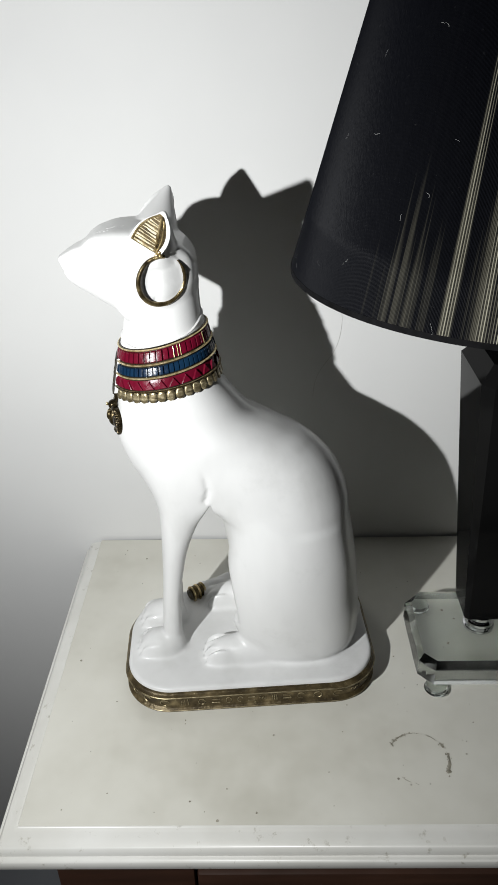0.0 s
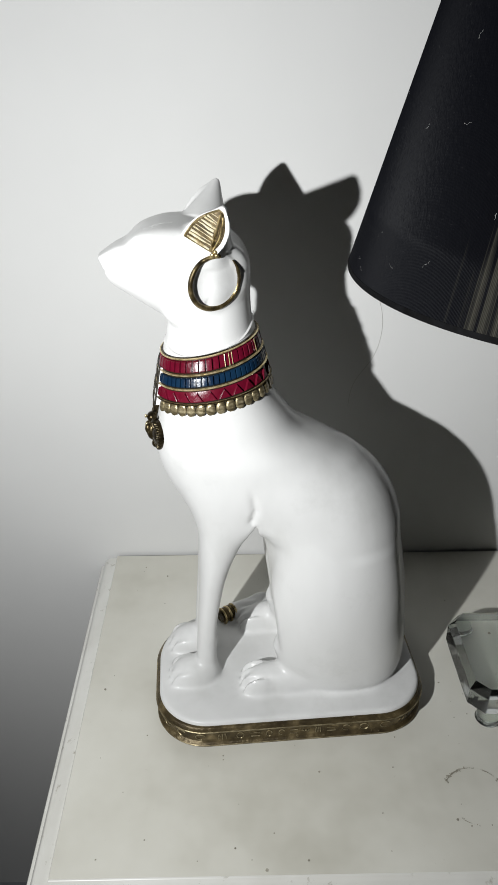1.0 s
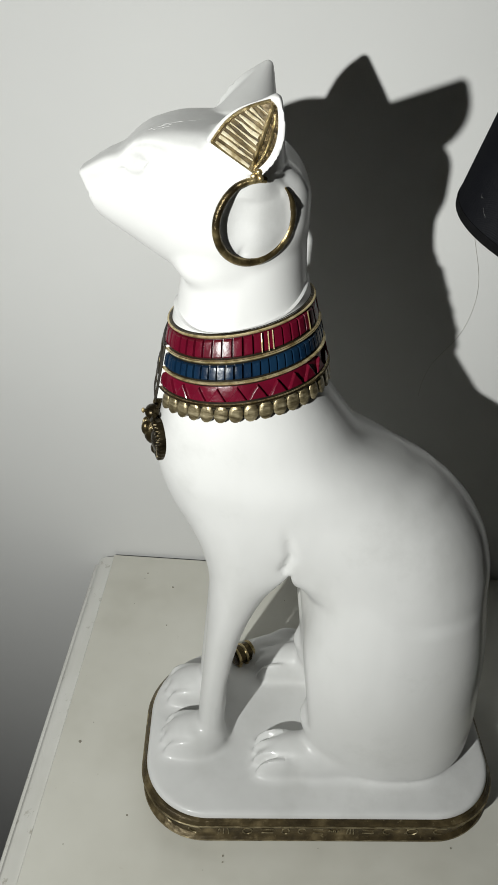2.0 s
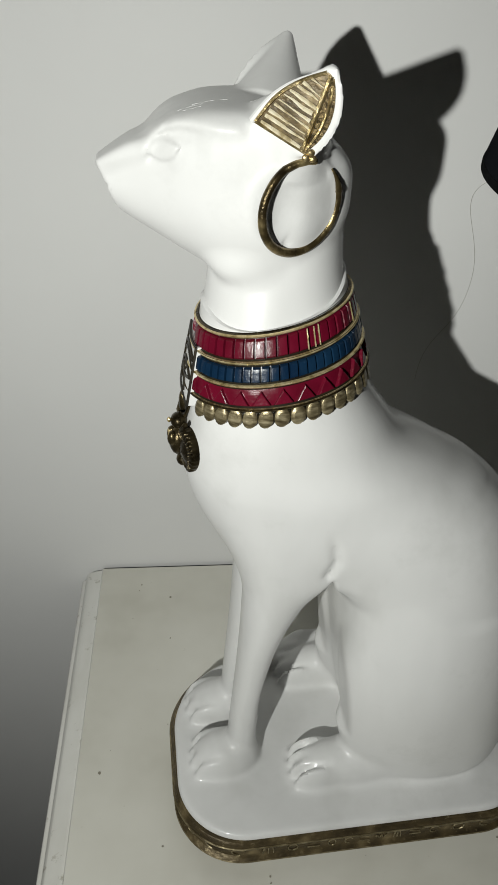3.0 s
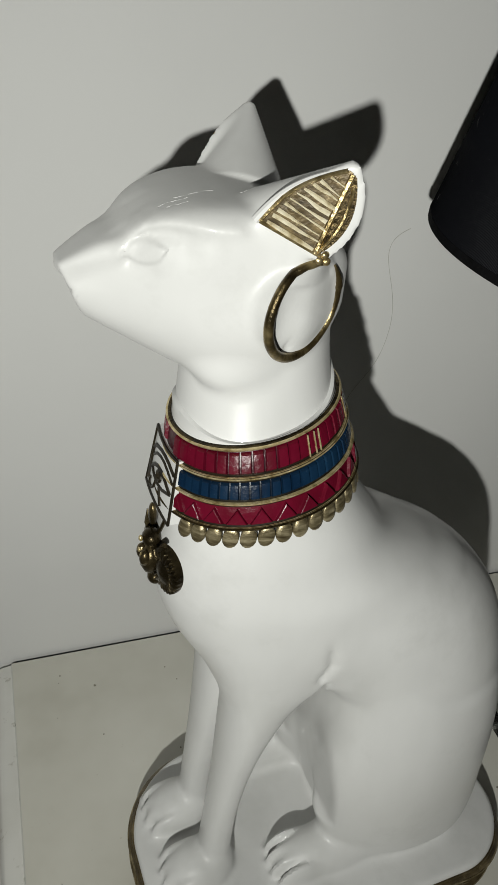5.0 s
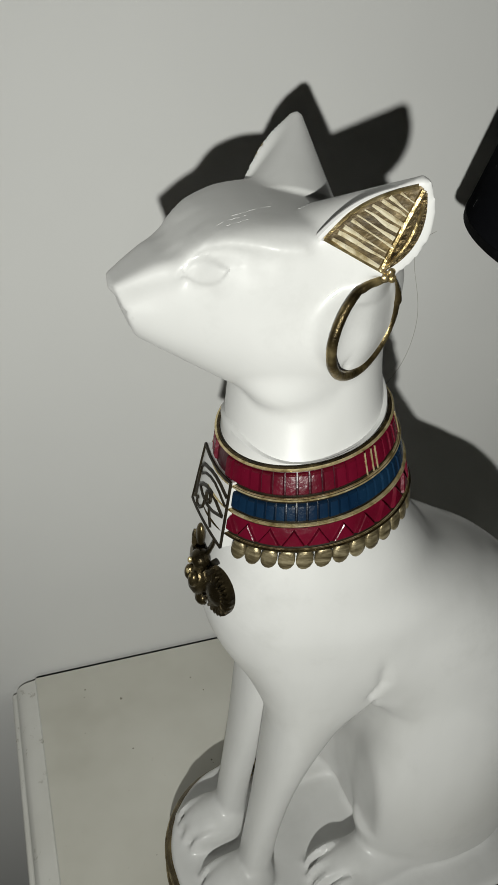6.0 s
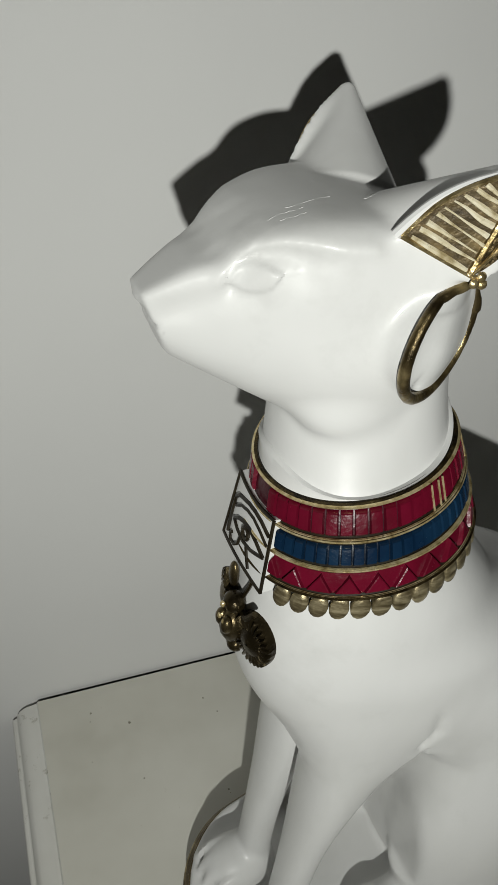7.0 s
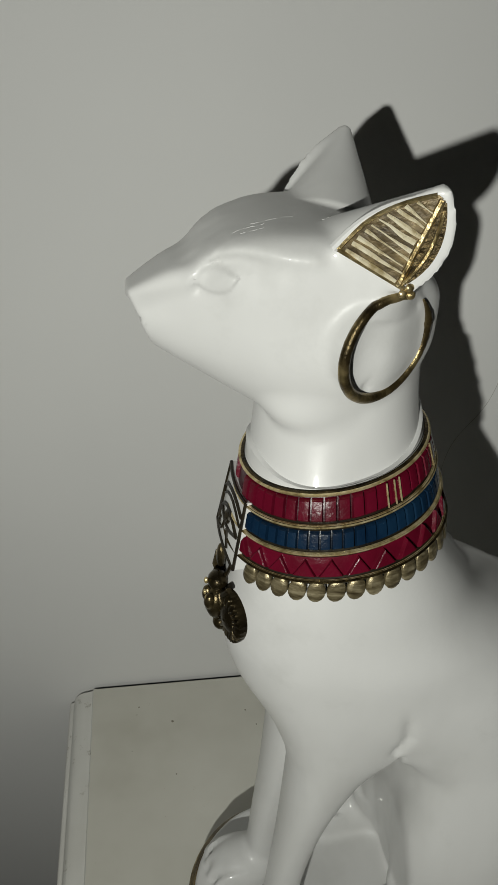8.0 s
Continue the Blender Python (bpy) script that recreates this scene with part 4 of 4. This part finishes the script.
def lamp():
    root = tagged(new("table_lamp"), "table lamp with crystal foot, black column and dark thread-wound shade", "lamp")
    root.location = (LX, LY, TOP)
    inv = Matrix.Translation((-LX, -LY, -TOP))

    def put(name, bm, mat, label="", parent=root, angle=30.0):
        bmesh.ops.transform(bm, matrix=inv, verts=bm.verts)
        return part(name, bm, mat, parent, label, angle)

    def octagon(h, c, z, dx=0.0):
        w = h + dx
        return [(LX + x, LY + y, z) for x, y in ((-w + c, -h), (w - c, -h), (w, -h + c), (w, h - c), (w - c, h), (-w + c, h), (-w, h - c), (-w, -h + c))]
    z0 = TOP + 0.0085
    chip = random.Random(21)

    def chipped(h, c, z, dx, jag):
        """The octagon with its edges cut into short, uneven lengths."""
        ring = octagon(h, c, z, dx)
        out = []
        for (ax, ay, _), (bx, by, _) in zip(ring, ring[1:] + ring[:1]):
            n = 4
            for i in range(n):
                x, y = ax + (bx - ax) * i / n, ay + (by - ay) * i / n
                pull = 1 - jag * chip.random() ** 2 / 0.05
                out.append((LX + (x - LX) * pull, LY + (y - LY) * pull, z - jag * chip.random() * 0.6))
        return out
    put("crystal_foot", rings([chipped(0.0530, 0.013, z0 + 0.001, 0.0125, 0.0004), chipped(0.0555, 0.014, z0 + 0.004, 0.0125, 0.0005), chipped(0.0555, 0.014, z0 + 0.0225, 0.0125, 0.0010), chipped(0.0500, 0.011, z0 + 0.0305, 0.0125, 0.0)]), M_GLASS, "clear bevelled crystal slab with chipped edges", angle=8)
    for sx in (-1, 1):
        for sy in (-1, 1):
            c = (LX + sx * 0.050, LY + sy * 0.0520)
            put("glass_foot", lathe([(0.003, TOP + 0.0003), (0.0090, TOP + 0.0012), (0.0120, TOP + 0.0042), (0.0095, TOP + 0.0072), (0.004, TOP + 0.0083)], 20, c), M_GLASS, "small round glass foot", angle=60)
    zt = z0 + 0.0305
    put("collar", lathe([(0.0155, zt + 0.0003), (0.0155, zt + 0.003), (0.011, zt + 0.0045), (0.0145, zt + 0.007), (0.0145, zt + 0.010), (0.0105, zt + 0.012), (0.0135, zt + 0.0145), (0.0135, zt + 0.0175), (0.0100, zt + 0.0190), (0.0125, zt + 0.0215), (0.0125, zt + 0.0261)], 36, (LX, LY)), M_CHROME, "ringed chrome neck", angle=40)
    zc = zt + 0.0262

    put("column", rings([octagon(0.0210, 0.0035, zc), octagon(0.0220, 0.0040, zc + 0.002), octagon(0.0435, 0.0090, 1.030), octagon(0.0330, 0.0070, 1.044)]), M_BLACK, "polished black crystal column widening upwards", angle=8)
    put("stem", lathe([(0.012, 1.0442), (0.012, 1.050), (0.006, 1.052), (0.006, 1.120)], 24, (LX, LY)), M_CHROME, "chrome lamp stem", angle=40)
    put("bulb", lathe([(0.013, 1.1202), (0.013, 1.150), (0.018, 1.160), (0.029, 1.185), (0.030, 1.205), (0.022, 1.228), (0.006, 1.236)], 24, (LX, LY)), M_ROOM, "unlit frosted bulb", angle=60)
    # shade, wound with thread and sitting crooked
    H, R0, R1 = 0.245, 0.1687, 0.1120
    tilt = pose(0.2328, -0.1715, 1.0967, -0.77, 2.72, 0)
    count = 1100
    rng = np.random.default_rng(5)
    ang = np.arange(count * 4) / (count * 4) * 2 * math.pi
    depth = np.tile([0.0, 0.0004, 0.0006, 0.0004], count)
    level = np.interp((np.arange(count) + 0.5) / count * 2 * math.pi, SHEEN_AT, SHEEN_TONE)
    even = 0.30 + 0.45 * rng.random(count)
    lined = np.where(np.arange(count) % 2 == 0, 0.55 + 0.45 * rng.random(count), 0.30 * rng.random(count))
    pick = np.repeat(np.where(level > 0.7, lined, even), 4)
    level = np.interp(ang, SHEEN_AT, SHEEN_TONE)
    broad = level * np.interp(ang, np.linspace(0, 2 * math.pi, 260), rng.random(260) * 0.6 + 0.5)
    strand_sheen = np.clip(0.35 + broad * (0.12 + 0.66 * pick), 0, 1)
    rows, tones = [], []
    # painted sheen fades upwards, reaching unevenly far from strand to strand
    sheen_reach = np.interp(ang, np.linspace(0, 2 * math.pi, 240), rng.random(240))
    for k in range(17):
        q = k / 16
        r = R0 + (R1 - R0) * q + depth
        rows.append(np.stack([r * np.cos(ang), r * np.sin(ang), np.full_like(ang, 0.004 + (H - 0.008) * q)], axis=1))
        tones.append(np.clip(strand_sheen - 0.50 * np.maximum(0.0, q - 0.08 - 0.70 * sheen_reach * broad), 0, 1))
    n = len(ang)
    verts = np.concatenate(rows)
    i = np.arange(n)
    faces = np.concatenate([np.stack([k * n + i, k * n + (i + 1) % n, (k + 1) * n + (i + 1) % n, (k + 1) * n + i], axis=1) for k in range(16)])
    me = bpy.data.meshes.new("winding")
    me.from_pydata(verts.tolist(), [], faces.tolist())
    at = me.attributes.new("strand_sheen", "FLOAT", "POINT")
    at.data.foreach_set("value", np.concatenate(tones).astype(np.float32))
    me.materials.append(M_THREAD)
    smooth_mesh(me, 80)
    shade = new("shade", me)
    shade.parent = root
    shade.matrix_basis = inv @ tilt
    tagged(shade, "tapered shade wound with black satin thread, dusty")
    part("lining", lathe_open([(R0 - 0.0012, 0.004), (R1 - 0.0012, H - 0.004)]), M_TRIM, shade, "dark inner lining")
    part("rim", lathe_open([(R0 - 0.0010, 0.0), (R0 + 0.0012, 0.0), (R0 + 0.0012, 0.0028), (R0 + 0.0008, 0.0042), (R0 - 0.0008, 0.0040)], True), M_TRIM, shade, "narrow black ribbon rim")
    part("rim", lathe_open([(R1 - 0.0010, H - 0.006), (R1 + 0.0012, H - 0.006), (R1 + 0.0013, H - 0.001), (R1 - 0.0008, H)], True), M_TRIM, shade, "narrow black ribbon rim")
    # dust fibres clinging to the thread
    fuzz = bmesh.new()
    for k in range(26):
        a, q = rng.uniform(2.2, 4.2), rng.random() ** 1.4
        r = R0 + (R1 - R0) * q + 0.0008
        p = Vector((r * math.cos(a), r * math.sin(a), 0.004 + (H - 0.008) * q))
        out = Vector((math.cos(a), math.sin(a), 0.0))
        side = Vector((-math.sin(a), math.cos(a), 0.0))
        step = 0.0012 * rng.uniform(0.5, 1.6)
        turn, width = rng.uniform(-1, 1), 0.00005
        last = None
        for i in range(6):
            now = [fuzz.verts.new(p + d * width) for d in (side, -0.5 * side + Vector((0, 0, 0.87)), -0.5 * side - Vector((0, 0, 0.87)))]
            if last:
                for n0 in range(3):
                    fuzz.faces.new((last[n0], last[(n0 + 1) % 3], now[(n0 + 1) % 3], now[n0]))
            last = now
            p = p + step * (0.35 * out * (1 if i < 3 else -0.4) + side * math.cos(turn) + Vector((0, 0, math.sin(turn))))
            turn += rng.uniform(-0.9, 0.9)
    tagged(part("dust_fibre", fuzz, M_LINT, shade, "fine pale dust fibres"), kind="stuff")
    return root


def lathe_open(profile, closed=False, n=128):
    loops = [[(r * math.cos(2 * math.pi * i / n), r * math.sin(2 * math.pi * i / n), z) for i in range(n)] for r, z in profile]
    return rings(loops + loops[:1] if closed else loops, cap=False)


lamp()


# ---- marks and small things ----
def specks():
    """Dark specks scattered over the painted top."""
    rng = random.Random(11)
    bm = bmesh.new()
    marks = [(-0.005, -0.394, 1.6), (0.044, -0.308, 1.1), (0.154, -0.355, 1.5), (0.164, -0.361, 1.2), (-0.030, -0.376, 1.0), (0.028, -0.387, 1.1), (-0.110, -0.043, 1.5), (-0.158, -0.212, 1.4), (0.220, -0.330, 1.0), (0.172, -0.210, 1.1), (0.093, -0.348, 1.0)]
    marks += [(rng.uniform(-0.16, 0.40), rng.uniform(-0.39, -0.02), rng.uniform(0.35, 0.9)) for _ in range(90)]
    marks = [(x, y, r, TOP) for x, y, r in marks] + [(0.224, -0.183, 1.9, 0.7391), (0.234, -0.196, 1.3, 0.7391), (0.2205, -0.231, 2.0, 0.7391), (0.2150, -0.236, 1.0, 0.7391)]
    for x, y, r, z in marks:
        r *= 0.00080
        pts = [(x + r * rng.uniform(0.6, 1.3) * math.cos(a), y + r * rng.uniform(0.6, 1.3) * math.sin(a)) for a in [2 * math.pi * i / 9 for i in range(9)]]
        vs = [bm.verts.new((px, py, z + 0.0004)) for px, py in pts]
        ws = [bm.verts.new((px, py, z + 0.0001)) for px, py in pts]
        bm.faces.new(vs)
        for k in range(9):
            bm.faces.new((ws[k], ws[(k + 1) % 9], vs[(k + 1) % 9], vs[k]))
    ob = part("dirt_specks", bm, M_STAIN)
    tagged(ob, "tiny dark dirt specks on the cream-white cabinet top", "dirt", kind="stuff")


specks()


def ring_stain():
    rng = random.Random(3)
    bm = bmesh.new()
    c, r = (0.1760, -0.3340), 0.0270
    for a0, a1, w, n in ((98, 150, 1.1, 46), (40, 96, 0.6, 34), (22, 36, 1.3, 20), (-36, 10, 1.5, 52), (222, 240, 0.7, 8), (250, 262, 0.6, 5)):
        for k in range(n):
            a = radians(rng.uniform(a0, a1))
            q = r + rng.gauss(0, 0.0007 * w)
            b = rng.uniform(0.0003, 0.0011) * w
            x, y = c[0] + q * math.cos(a), c[1] + q * math.sin(a)
            turn = [a + 2 * math.pi * i / 8 for i in range(8)]
            spot = [bm.verts.new((x + b * rng.uniform(0.4, 1.0) * math.cos(g) * (1.0 if i % 2 else 0.7), y + b * rng.uniform(0.4, 1.3) * math.sin(g), TOP + 0.0003 + 0.000002 * k)) for i, g in enumerate(turn)]
            bm.faces.new(spot)
    for a0, a1, w in ((92, 152, 0.0011), (52, 70, 0.0008), (26, 38, 0.0012), (-38, 14, 0.0022), (228, 246, 0.0007)):
        inner, outer = [], []
        for k in range(15):
            f = k / 14
            a = radians(a0 + (a1 - a0) * f)
            h = w * math.sin(math.pi * f) ** 0.7 * rng.uniform(0.7, 1.1)
            inner.append(bm.verts.new((c[0] + (r - 0.4 * h) * math.cos(a), c[1] + (r - 0.4 * h) * math.sin(a), TOP + 0.0002)))
            outer.append(bm.verts.new((c[0] + (r + 0.6 * h + 0.0001) * math.cos(a), c[1] + (r + 0.6 * h + 0.0001) * math.sin(a), TOP + 0.0002)))
        for k in range(14):
            bm.faces.new((inner[k], outer[k], outer[k + 1], inner[k + 1]))
    tagged(part("ring_stain", bm, M_STAIN), "broken brown ring stain from a cup on the cabinet top", "stain", kind="stuff")


ring_stain()


def curve_thing(name, points, radius, mat, label, category):
    cu = bpy.data.curves.new(name, "CURVE")
    cu.dimensions, cu.bevel_depth, cu.bevel_resolution = "3D", radius, 1
    sp = cu.splines.new("NURBS")
    sp.points.add(len(points) - 1)
    for q, p in zip(sp.points, points):
        q.co = (*p, 1)
    sp.use_endpoint_u, sp.order_u = True, 4
    cu.materials.append(mat)
    return tagged(new(name, cu), label, category)


curve_thing("hair_strand", [(x, -0.0003, z) for x, z in ((0.128, 1.064), (0.118, 1.060), (0.112, 1.050), (0.119, 1.030), (0.127, 1.006), (0.127, 0.984), (0.122, 0.962), (0.112, 0.947), (0.102, 0.934), (0.097, 0.918), (0.0965, 0.902))], 0.00016, M_HAIR, "single thin grey hair stuck to the painted wall", "hair")
